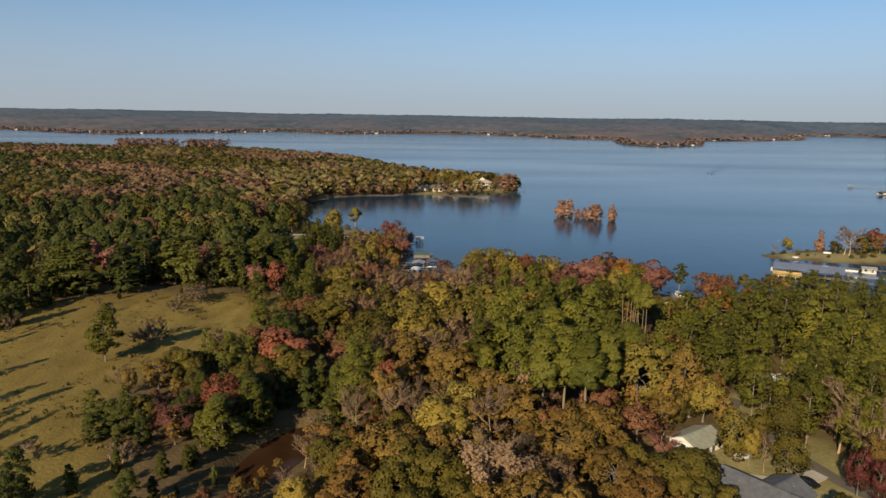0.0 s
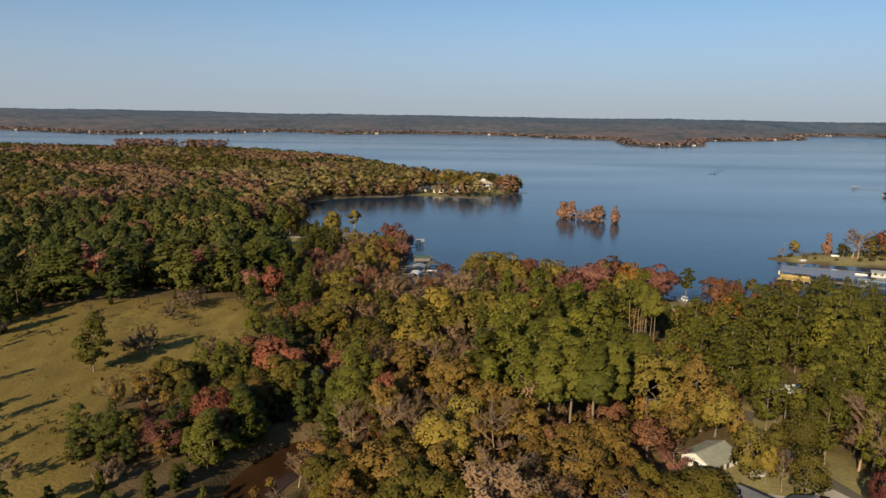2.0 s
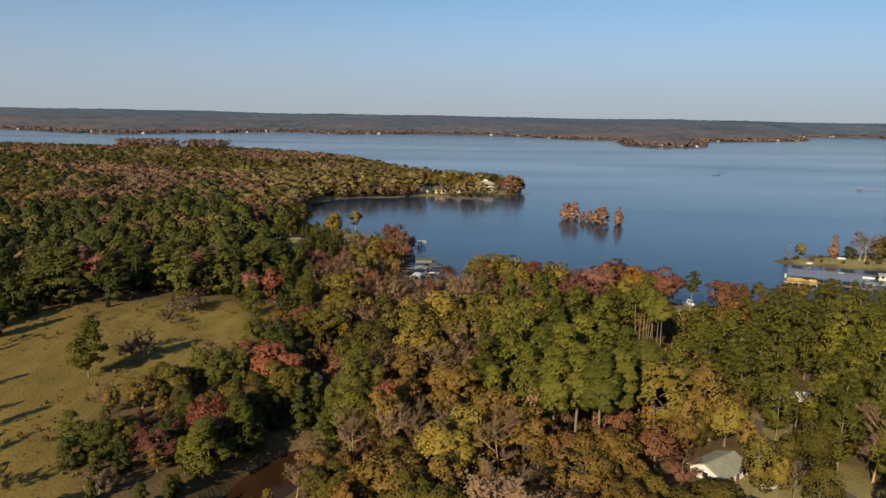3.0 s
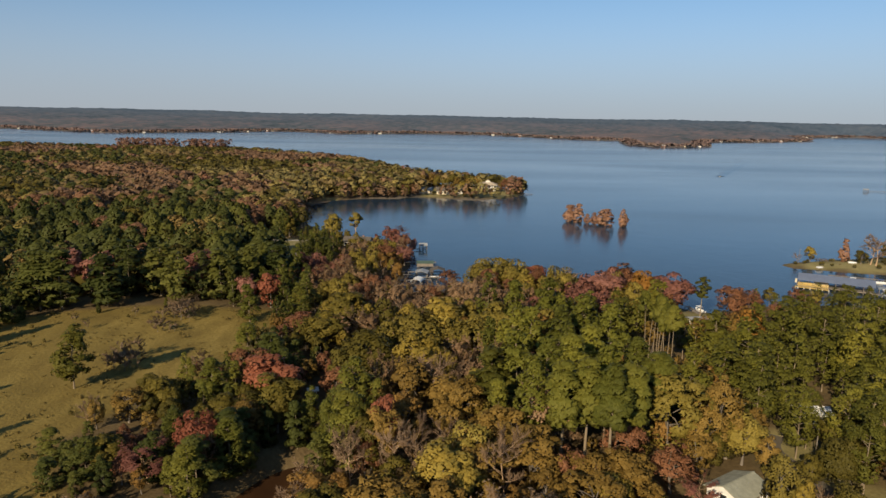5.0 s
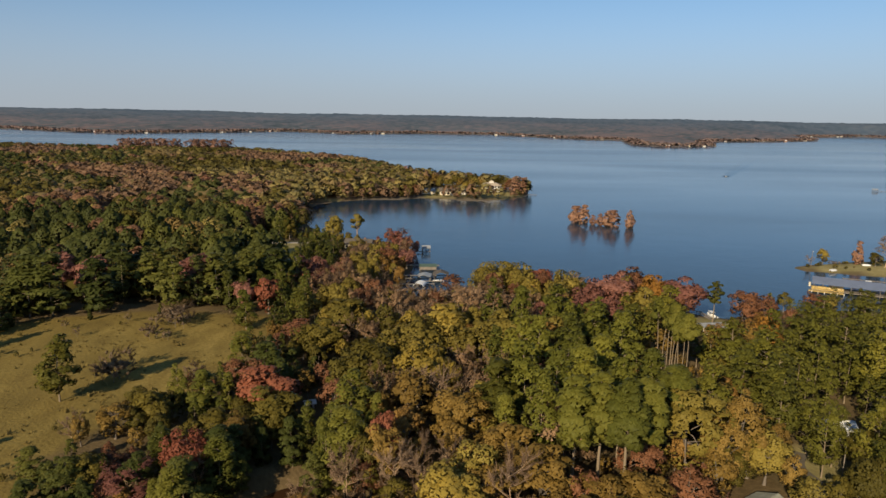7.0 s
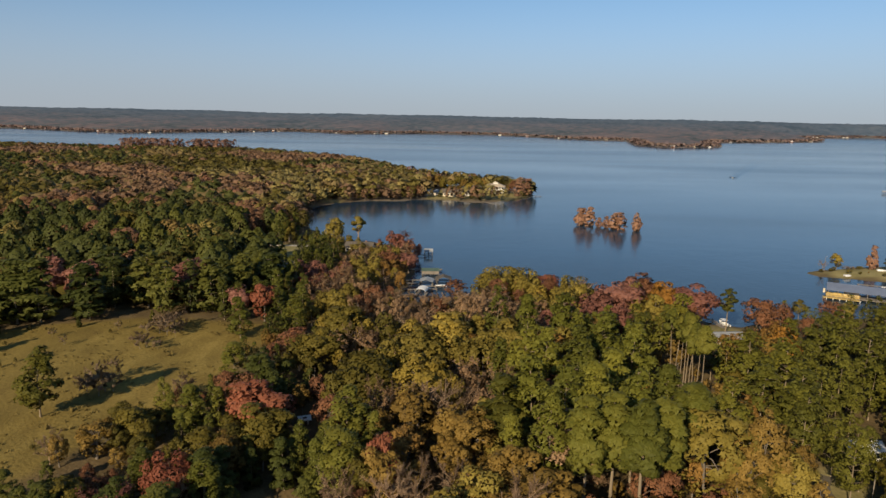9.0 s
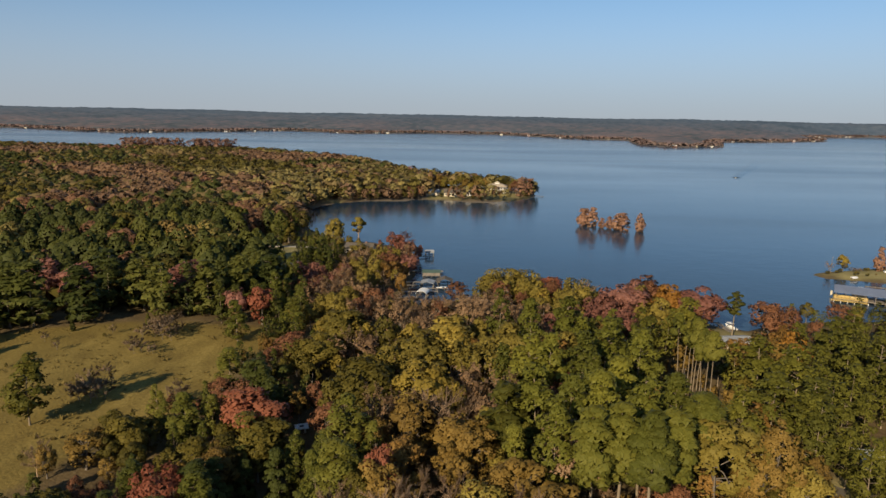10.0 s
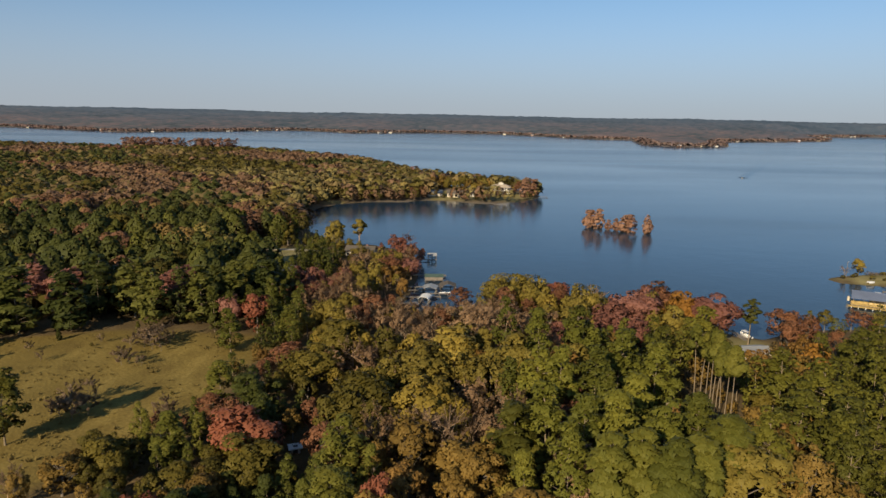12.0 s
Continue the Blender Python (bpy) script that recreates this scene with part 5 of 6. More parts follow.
def closed_canopy(name, label, x0, x1, y0, y1, step, rise, leaf, leaves, seed):
    """Lower boughs and saplings between a wood's crowns, as one lumpy sheet added to lighten dark gaps."""
    rng = np.random.default_rng(seed)
    xs, ys = np.arange(x0, x1, step), np.arange(y0, y1, step)
    x, y = [a.ravel() + rng.uniform(-0.35, 0.35, a.size) * step for a in np.meshgrid(xs, ys)]
    d = shore(x, y)
    far = np.interp(x, [-260, -175, -150, -125, -100, -50], [215, 222, 240, 256, 264, 264])
    cover = smooth(8, 22, d) * smooth(16, 34, y - far) * (1 - lawn_cover(x, y))
    for cx0, cy0, cx1, cy1 in CLEARINGS:
        cover = cover * (1 - inside_box(x, y, cx0, cx1, cy0, cy1, 4))
    z = height(x, y, d) + cover * (rise + 0.22 * rise * wave(x, y, 13, 0.6) + rng.normal(0, 0.11 * rise, len(x))) - 0.4
    nx = len(xs)
    a = (np.arange(len(ys) - 1)[:, None] * nx + np.arange(nx - 1)[None]).ravel()
    inside = (cover > 0.3) & (x > -0.76 * y - 30) & ((x < -0.215 * y) | (y > 470))
    a = a[inside[a] & inside[a + 1] & inside[a + nx] & inside[a + nx + 1]]
    tris = np.concatenate([np.stack([a, a + 1, a + nx + 1], 1), np.stack([a, a + nx + 1, a + nx], 1)])
    used, tris = np.unique(tris, return_inverse=True)
    tint = np.clip(0.5 + 0.5 * wave(x, y, 70, 3.3) + rng.normal(0, 0.3, len(x)), 0, 1)
    mesh = mesh_arrays(name, np.stack([x, y, z], 1)[used], tris.reshape(-1, 3), [leaves[leaf]], tint=tint[used],
                       outward=np.stack([rng.normal(0, 0.25, len(used)), rng.normal(-0.3, 0.25, len(used)), np.ones(len(used))], 1))
    tagged(new(name, mesh), label, "woods", kind="stuff")


def far_canopy(rng):
    """The closed treetops of the ridges beyond the far shore, as one lumpy sheet."""
    xs, ys = np.arange(-3650, 3651, 20.0), np.arange(1980, 4900, 24.0)
    x, y = [a.ravel() + rng.uniform(-7, 7, a.size) for a in np.meshgrid(xs, ys)]
    d = edge_distance(x, y, LAND_FAR)
    z = height(x, y) + smooth(30, 75, d) * (10.0 + 3.0 * wave(x, y, 28, 1.1) + rng.normal(0, 1.7, len(x))) - 1.0
    nx = len(xs)
    a = (np.arange(len(ys) - 1)[:, None] * nx + np.arange(nx - 1)[None]).ravel()
    a = a[(d[a] > 34) & (d[a + 1] > 34) & (d[a + nx] > 34) & (d[a + nx + 1] > 34) & (np.abs(x[a]) < 0.74 * y[a] + 80)]
    tris = np.concatenate([np.stack([a, a + 1, a + nx + 1], 1), np.stack([a, a + nx + 1, a + nx], 1)])
    used, tris = np.unique(tris, return_inverse=True)
    tris = tris.reshape(-1, 3)
    tint = np.clip(0.5 + 0.5 * wave(x, y, 150, 3.3) + rng.normal(0, 0.35, len(x)), 0, 1)
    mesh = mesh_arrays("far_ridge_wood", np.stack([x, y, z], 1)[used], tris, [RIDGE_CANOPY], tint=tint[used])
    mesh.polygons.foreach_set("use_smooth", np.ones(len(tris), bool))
    tagged(new("far_ridge_wood", mesh), "distant wooded ridges in grey and dull russet, with blue-grey haze painted in", "woods", kind="stuff")


plant_near()
plant_woods()


# ---------------------------------------------------------------- buildings
def window_part(parent, x, y, z, w, h, turn, mat=None):
    """A framed pane set into a wall; its face looks along -y before the turn."""
    frame_ob = part("window", box(0, 0, 0, w + 0.2, 0.12, h + 0.2, soft=0.02), WHITE_PAINT, parent, "white-framed window")
    frame_ob.matrix_basis = pose(x, y, z, 0, 0, turn)
    part("pane", box(0, -0.065, 0, w, 0.03, h), GLASS, frame_ob, "dark window glass")
    return frame_ob


def gable_house(label, x, y, turn, length, width, eaves, rise, wall, roof, group="", windows=3, chimney=False, porch=False, base=None, name="house"):
    """A gabled house, its ridge along its own x axis."""
    z = land_z(x, y) if base is None else base
    root = thing(name, pose(x, y, z, 0, 0, turn), label, "house" if name == "house" else name.replace("_", " "), group)
    body = box(0, 0, eaves / 2 - 0.4, length, width, eaves + 0.8)
    part("wall", body, wall, root)
    gable = add_prism(bmesh.new(), [(-width / 2 + 0.02, eaves), (width / 2 - 0.02, eaves), (0, eaves + rise - 0.08)], -length / 2 + 0.02, length / 2 - 0.02)
    part("gable", gable, wall, root)
    over, t = 0.6, 0.22
    k = rise / (width / 2)
    lo = eaves - over * k
    slab = [(-width / 2 - over, lo), (0, eaves + rise), (width / 2 + over, lo), (width / 2 + over, lo + t), (0, eaves + rise + t), (-width / 2 - over, lo + t)]
    part("roof", add_prism(bmesh.new(), slab, -length / 2 - over, length / 2 + over), roof, root)
    part("ridge_cap", box(0, 0, eaves + rise + t, length + 2 * over, 0.35, 0.10, soft=0.02), roof, root)
    for side in (-1, 1):
        for i in range(windows):
            u = (i + 0.5) / windows * length - length / 2
            if i == windows // 2 and side < 0:
                door = part("door", box(0, 0, 0, 1.0, 0.10, 2.05, soft=0.02), BROWN_SHINGLE, root, "dark wooden door")
                door.matrix_basis = pose(u, side * (width / 2 + 0.04), 1.05)
            else:
                window_part(root, u, side * (width / 2 + 0.02), eaves * 0.55, 1.3, 1.2, 0 if side < 0 else 180)
        window_part(root, side * (length / 2 + 0.02), 0, eaves * 0.55, 1.3, 1.2, 90 * side)
    if chimney:
        part("chimney", box(length * 0.2, width * 0.15, eaves + rise * 0.9, 0.9, 0.7, 2.0, soft=0.03), BRICK, root)
    if porch:
        part("porch_roof", add_prism(bmesh.new(), [(-width / 2 - 3.0, eaves - 0.7), (-width / 2, eaves - 0.1), (-width / 2, eaves + 0.05), (-width / 2 - 3.0, eaves - 0.55)], -length * 0.4, length * 0.4), roof, root)
        for i in range(4):
            post = part("porch_post", add_post(bmesh.new(), 0, 0, -0.3, eaves - 0.6, 0.09), WHITE_PAINT, root)
            post.matrix_basis = pose((i / 3 - 0.5) * length * 0.76, -width / 2 - 2.8, 0)
    for u in (-0.3, 0.1):
        vent = part("vent_pipe", add_post(bmesh.new(), 0, 0, 0, 0.5, 0.07), STEEL, root)
        vent.matrix_basis = pose(u * length, -width * 0.2, eaves + rise * 0.6)
    return root


gable_house("low white house with a grey shingle roof and a wing", 68.5, 118.5, -52, 21, 9.5, 2.9, 2.3, WHITE_PAINT, GREY_SHINGLE, windows=6, chimney=False)
gable_house("grey-roofed garage wing beside the white house", 71.8, 121.6, 34, 8, 8.0, 2.8, 1.9, WHITE_PAINT, GREY_SHINGLE, windows=2, name="garage")
gable_house("white clapboard house with a greenish-grey roof", 63.4, 145.0, 34, 9.5, 7.5, 2.2, 1.5, WHITE_PAINT, GREEN_SHINGLE, windows=4)
gable_house("white house half hidden among tall pines", 98.5, 182, -6, 7.0, 4.6, 2.7, 1.0, WHITE_PAINT, WHITE_METAL, windows=4)
gable_house("small tan house among the pines", 122, 195, -30, 12, 8, 2.8, 2.0, CREAM_PAINT, BROWN_SHINGLE, windows=3)
gable_house("shore cottage with a pale metal roof", 101, 264, 8, 10, 7, 2.5, 0.9, CREAM_PAINT, GREY_METAL, windows=3)
gable_house("shed with a pale roof in the shade of the wood", -31, 190, 20, 1.9, 1.5, 1.5, 0.3, WHITE_PAINT, WHITE_METAL, windows=1, name="shed")
gable_house("brown-roofed house on the bay shore", -45, 410, -8, 15, 9, 3.0, 2.2, CREAM_PAINT, BROWN_SHINGLE, windows=5, chimney=True)
gable_house("low house with a pale roof in a clearing", -117, 408, 10, 14, 8, 2.9, 1.8, CREAM_PAINT, GREY_METAL, windows=4)
gable_house("small house with a pale roof near the lawn", -72, 356, 30, 9, 6, 2.8, 1.6, WHITE_PAINT, GREY_METAL, windows=3)
gable_house("pale house behind the trees of the point", -12, 692, 6, 13, 8, 3.0, 2.2, CREAM_PAINT, GREY_METAL, windows=4)
gable_house("cream house by the water on the point", 7, 688, -6, 14, 9, 3.2, 2.4, CREAM_PAINT, BROWN_SHINGLE, windows=4)
gable_house("low white cottage on the point", 22, 690, 10, 10, 7, 3.0, 2.0, WHITE_PAINT, BROWN_SHINGLE, windows=3)
gable_house("dark cottage by the lawn of the point", -92, 668, 0, 12, 8, 3.0, 2.2, BRICK, BROWN_SHINGLE, windows=3)


def mansion():
    """A pale two-storey house with galleries all along its front and a stepped hip roof."""
    x, y = 52, 722
    root = thing("mansion", pose(x, y, land_z(x, y), 0, 0, -4) @ Matrix.Scale(0.84, 4), "large cream two-storey house with white galleries and a hip roof", "house")
    part("wall", box(0, 0, 3.4, 19, 12, 7.6), WHITE_PAINT, root)
    def hip(z, w, d, h, cut):
        bm = bmesh.new()
        lo = [bm.verts.new(p) for p in ((-w, -d, z), (w, -d, z), (w, d, z), (-w, d, z))]
        hi = [bm.verts.new(p) for p in ((-w * cut, -d * cut, z + h), (w * cut, -d * cut, z + h), (w * cut, d * cut, z + h), (-w * cut, d * cut, z + h))]
        bm.faces.new(lo[::-1]), bm.faces.new(hi)
        for i in range(4):
            bm.faces.new((lo[i], lo[(i + 1) % 4], hi[(i + 1) % 4], hi[i]))
        return bm
    part("roof", hip(7.2, 12.2, 9.4, 3.0, 0.45), TAN_SHINGLE, root, "pale tan shingle roof")
    cupola = part("cupola", box(0, 0, 10.6, 5.5, 4.4, 1.6), WHITE_PAINT, root)
    part("cupola_roof", hip(11.4, 3.3, 2.8, 1.6, 0.05), CREAM_PAINT, cupola)
    for z in (0.25, 3.7):
        part("gallery_floor", box(0, -7.4, z, 21, 3.2, 0.25, soft=0.04), WHITE_PAINT, root)
        part("railing", box(0, -8.9, z + 1.0, 21, 0.08, 0.10), WHITE_PAINT, root)
    for i in range(8):
        column = part("column", add_post(bmesh.new(), 0, 0, 0, 7.2, 0.22, 0.18, 10), WHITE_PAINT, root)
        column.matrix_basis = pose(-10.2 + i * 20.4 / 7, -8.8, 0)
    for z in (1.9, 5.4):
        for i in range(7):
            window_part(root, -8.1 + i * 2.7, -6.02, z, 1.2, 2.0, 0)


mansion()


def far_houses():
    """Pale cottages strung along the far shore."""
    rng = np.random.default_rng(8)
    count = 0
    walls, roofs = (CREAM_PAINT, GREY_WOOD, BRICK, WHITE_PAINT), (GREY_METAL, BROWN_SHINGLE, WHITE_METAL, GREY_SHINGLE)
    for (ax, ay), (bx, by) in zip(LAND_FAR[1:21], LAND_FAR[2:22]):
        span = math.hypot(bx - ax, by - ay)
        for k in range(int(span / 60)):
            u = rng.uniform(0.05, 0.95)
            x, y = ax + (bx - ax) * u, ay + (by - ay) * u + rng.uniform(8, 22)
            if abs(x) > 0.72 * y or edge_distance(np.array([x]), np.array([y]), LAND_FAR)[0] < 5 or rng.uniform() < 0.4:
                continue
            z = land_z(x, y)
            root = thing("lake_house", pose(x, y, z, 0, 0, float(rng.uniform(-25, 25))), "distant pale cottage on the far lake shore", "house", "far shore cottages")
            long, wide, tall = rng.uniform(7, 13), rng.uniform(5, 7), rng.uniform(2.0, 2.8)
            part("wall", box(0, 0, tall / 2 - 0.5, long, wide, tall + 1), walls[count % 4], root)
            slab = [(-wide / 2 - 0.6, tall - 0.2), (0, tall + 1.6), (wide / 2 + 0.6, tall - 0.2), (wide / 2 + 0.6, tall), (0, tall + 1.85), (-wide / 2 - 0.6, tall)]
            part("roof", add_prism(bmesh.new(), slab, -long / 2 - 0.6, long / 2 + 0.6), roofs[count % 4], root)
            count += 1


far_houses()


# ---------------------------------------------------------------- docks and boats
def dock(label, x0, y0, x1, y1, wide=1.8, z=0.75, step=4.0):
    """A plank walkway on posts from one point to another."""
    length, turn = math.hypot(x1 - x0, y1 - y0), math.degrees(math.atan2(y1 - y0, x1 - x0))
    root = thing("dock", pose(x0, y0, 0, 0, 0, turn), label, "dock")
    part("deck", box(length / 2, 0, z, length, wide, 0.14, soft=0.02), GREY_WOOD, root)
    for i in range(int(length / step) + 1):
        for side in (-1, 1):
            post = part("post", add_post(bmesh.new(), 0, 0, -2.5, z + 0.25, 0.13), GREY_WOOD, root)
            post.matrix_basis = pose(min(0.2 + i * step, length - 0.2), side * (wide / 2 + 0.05), 0)
    return root


def boathouse(label, x, y, turn, long, wide, eaves, rise, roof, vault=False, walls=None):
    """A boat shelter on posts over the water, with a gabled or vaulted roof."""
    root = thing("boathouse", pose(x, y, 0, 0, 0, turn), label, "boathouse")
    if vault:
        arc = [(-wide / 2 * math.cos(a), eaves + rise * math.sin(a)) for a in np.linspace(0, math.pi, 13)]
        outline = arc + [(p[0] * 0.98, p[1] - 0.12) for p in arc[::-1]]
    else:
        outline = [(-wide / 2, eaves), (0, eaves + rise), (wide / 2, eaves), (wide / 2, eaves + 0.15), (0, eaves + rise + 0.15), (-wide / 2, eaves + 0.15)]
    part("roof", add_prism(bmesh.new(), outline, -long / 2, long / 2), roof, root)
    for i in range(3):
        for side in (-1, 1):
            post = part("post", add_post(bmesh.new(), 0, 0, -2.5, eaves + 0.05, 0.12), GREY_WOOD, root)
            post.matrix_basis = pose((i - 1) * (long / 2 - 0.4), side * (wide / 2 - 0.35), 0)
    for side in (-1, 1):
        part("catwalk", box(0, side * (wide / 2 - 0.5), 0.7, long, 0.9, 0.12), GREY_WOOD, root)
        part("beam", box(0, side * (wide / 2 - 0.35), eaves - 0.1, long, 0.14, 0.22), GREY_WOOD, root)
    if walls:
        for side in (-1, 1):
            part("side_wall", box(0, side * (wide / 2 - 0.2), (eaves + 0.9) / 2, long * 0.9, 0.10, eaves - 0.9), walls, root)
    return root


boathouse("boathouse with a white vaulted metal roof", -7.6, 326, 78, 6.5, 4.8, 2.4, 1.3, WHITE_METAL, vault=True)
boathouse("boathouse with a grey-tan metal roof", -6.0, 344, 84, 6.5, 6.5, 2.4, 0.9, GREY_METAL)
boathouse("boathouse with a rust-brown shingle roof", 1.8, 348, 92, 6.5, 7.5, 2.5, 1.3, BROWN_SHINGLE)
boathouse("boathouse with a dark green metal roof", -4.8, 366, 3, 9.0, 5.5, 2.3, 0.9, GREEN_METAL, walls=GREY_WOOD)
boathouse("boathouse with a pale grey roof on the bay", -7.0, 413, 5, 5.0, 5.0, 2.6, 1.1, GREY_METAL)
dock("weathered plank dock along the bay", -17, 333, -1, 334.5)
dock("weathered plank dock to the grey boathouse", -17, 345, -9, 344)
dock("weathered plank dock to the brown boathouse", -17, 350.5, 5, 352)
dock("pale plank dock to the green boathouse", -16, 374, 1, 374, 2.4)
dock("weathered plank dock by the white boathouse", -18, 322, -11, 325, 1.5)
dock("plank dock at the outer boathouse", -17, 409, -8, 410)
dock("narrow plank dock across the slips", -14, 339, 2, 340, 1.4)
dock("small dock below the large house", 36, 657, 44, 644, 2.4)
dock("plank dock below the shore cottage", 108, 284, 107.2, 296, 1.8)
dock("small dock at the tip of the point", 88, 712, 97, 708, 1.8)


def hull_mesh(long, wide, deep):
    """A small open motor boat: pointed bow along +x, flat transom, hollow inside."""
    bm = bmesh.new()
    rings = []
    for u in np.linspace(0, 1, 8):
        half = wide / 2 * (1 - max(0, (u - 0.45) / 0.55) ** 2.2) * (0.9 + 0.1 * min(1, u * 4)) + 0.02
        keel = -deep * 0.45 * (1 - max(0, (u - 0.6) / 0.4) ** 2)
        top = deep * (0.55 + 0.25 * u * u)
        x = -long / 2 + long * u
        rings.append([bm.verts.new(p) for p in ((x, -half, top), (x, -half * 0.7, keel), (x, half * 0.7, keel), (x, half, top), (x, half * 0.78, top - 0.02), (x, half * 0.6, top - deep * 0.45), (x, -half * 0.6, top - deep * 0.45), (x, -half * 0.78, top - 0.02))])
    for a, b in zip(rings, rings[1:]):
        for i in range(8):
            bm.faces.new((a[i], a[(i + 1) % 8], b[(i + 1) % 8], b[i]))
    bm.faces.new(rings[0][::-1]), bm.faces.new(rings[-1])
    return bm


def motor_boat(label, x, y, turn, long=6.0, z=0.15, canopy=None):
    root = thing("motor_boat", pose(x, y, z, 0, 0, turn), label, "boat")
    part("hull", hull_mesh(long, long * 0.36, 1.0), HULL, root)
    part("windscreen", box(long * 0.08, 0, 0.95, 0.1, long * 0.24, 0.4), GLASS, root)
    part("console", box(long * 0.02, 0, 0.6, 0.5, long * 0.18, 0.7, soft=0.05), HULL, root)
    motor = part("outboard_motor", box(-long / 2 - 0.2, 0, 0.7, 0.4, 0.35, 0.7, soft=0.08), RUBBER, root)
    part("motor_leg", box(-long / 2 - 0.22, 0, 0.0, 0.14, 0.12, 1.0), STEEL, motor)
    if canopy:
        part("canopy", box(0, 0, 1.95, long * 0.4, long * 0.32, 0.08, soft=0.03), canopy, root)
        for sx in (-1, 1):
            for sy in (-1, 1):
                rod = part("canopy_rod", add_post(bmesh.new(), 0, 0, 0.5, 1.93, 0.03, sides=6), STEEL, root)
                rod.matrix_basis = pose(sx * long * 0.18, sy * long * 0.14, 0)
    return root


motor_boat("small white motor boat under way on the open lake", 398, 982, -118, 8.5)
motor_boat("white motor boat moored at the cottage dock", 110.6, 291, 100, 6.5, canopy=WHITE_METAL)
motor_boat("white runabout in the bay slip", 0.5, 341.5, 5, 5.5)


def wake():
    """Low ridges of disturbed water trailing behind the boat."""
    bm = bmesh.new()
    for side in (-1, 1):
        for lane in range(3):
            last = None
            for u in np.linspace(0, 1, 28):
                s = 3.5 + 560 * u
                off = side * (0.8 + lane * 1.8 + 8 * u)
                c = math.radians(62)
                x, y = 398 + s * math.cos(c) - off * math.sin(c), 982 + s * math.sin(c) + off * math.cos(c)
                h = 1.0 * (1 - u) ** 0.5 * (1 - 0.25 * lane)
                w = 1.3 + 1.4 * u
                now = [bm.verts.new((x - w * math.sin(c), y + w * math.cos(c), -0.02)), bm.verts.new((x, y, h + 0.02)),
                       bm.verts.new((x + w * math.sin(c), y - w * math.cos(c), -0.02))]
                if last:
                    bm.faces.new((last[0], last[1], now[1], now[0])), bm.faces.new((last[1], last[2], now[2], now[1]))
                last = now
    tagged(part("wake", bm, WATER, None), "long wake of ripples behind a motor boat", "water", kind="structure")


wake()


# ---------------------------------------------------------------- the marina
def marina():
    """A long covered dock: gabled metal roof on posts, yellow board rail at its end, open slips below."""
    ax, ay, bx, by = 177.0, 339.5, 204.0, 325.0
    length, turn = math.hypot(bx - ax, by - ay), math.degrees(math.atan2(by - ay, bx - ax))
    root = thing("marina_shelter", pose(ax, ay, 0, 0, 0, turn), "long covered boat dock with a blue-grey metal roof", "dock shelter")
    part("deck", box(length / 2, 0, 0.9, length + 1, 9.0, 0.3, soft=0.04), GREY_WOOD, root)
    outline = [(-5.4, 3.9), (0, 6.2), (5.4, 3.9), (5.4, 4.05), (0, 6.38), (-5.4, 4.05)]
    part("roof", add_prism(bmesh.new(), outline, -0.6, length + 0.6), BLUE_METAL, root, "blue-grey ribbed metal roof")
    for i in range(int(length / 0.9)):
        for side in (-1, 1):
            rib = part("roof_rib", box(0, 0, 0, 0.07, 5.75, 0.07), BLUE_METAL, root)
            rib.matrix_basis = pose(i * 0.9, side * 2.7, 5.25, -side * 23.3, 0, 0)
    for i in range(9):
        for side in (-1, 1):
            post = part("post", add_post(bmesh.new(), 0, 0, -3, 4.1, 0.15), GREY_WOOD, root)
            post.matrix_basis = pose(0.3 + i * (length - 0.6) / 8, side * 4.6, 0)
    for k in range(5):
        part("rail_board", box(6.0, -4.85, 1.25 + k * 0.34, 13, 0.08, 0.22), YELLOW_BOARD, root, "yellow rail board")
    for k in range(4):
        part("end_board", box(-0.7, 0, 1.25 + k * 0.34, 0.08, 9.4, 0.22), YELLOW_BOARD, root, "yellow rail board")
    part("lower_deck", box(5.5, -6.3, 0.75, 14, 2.6, 0.2, soft=0.03), YELLOW_BOARD, root, "yellow plank lower deck")
    for i in range(6):
        leg = part("brace", add_post(bmesh.new(), 0, 0, -3, 0.9, 0.16), WHITE_PAINT, root)
        leg.matrix_basis = pose(-0.3 + i * 2.6, -7.3, 0)
    part("store_room", box(9.5, 1.5, 2.2, 6, 4, 2.6, soft=0.05), CREAM_PAINT, root, "pale store room under the roof")
    part("counter", box(4.0, -1.0, 1.6, 3, 1.2, 1.2, soft=0.05), YELLOW_BOARD, root)
    part("white_booth", box(-1.3, 3.2, 1.7, 0.8, 1.4, 1.9, soft=0.05), CREAM_PAINT, root)


marina()


def slips():
    """Lower boat slips beyond the covered dock, with flat grey roofs and moored boats."""
    ax, ay, turn = 203.0, 321.5, -27.7
    root = thing("boat_slips", pose(ax, ay, 0, 0, 0, turn), "row of low boat slips with flat grey roofs", "dock shelter")
    part("walkway", box(13, 0, 0.8, 28, 2.2, 0.2, soft=0.03), GREY_WOOD, root)
    part("roof", box(14, 3.6, 3.2, 26, 5.0, 0.18, soft=0.03), GREY_METAL, root)
    part("small_roof", box(4.5, -9.0, 3.0, 6.5, 5.0, 0.18, soft=0.03), GREY_METAL, root)
    for i in range(7):
        for y in (1.4, 5.8):
            post = part("post", add_post(bmesh.new(), 0, 0, -3, 3.15, 0.12), GREY_WOOD, root)
            post.matrix_basis = pose(1.5 + i * 4.1, y, 0)
    for sx in (1.6, 7.4):
        for y in (-11.2, -6.8):
            post = part("post", add_post(bmesh.new(), 0, 0, -3, 2.95, 0.12), GREY_WOOD, root)
            post.matrix_basis = pose(sx, y, 0)


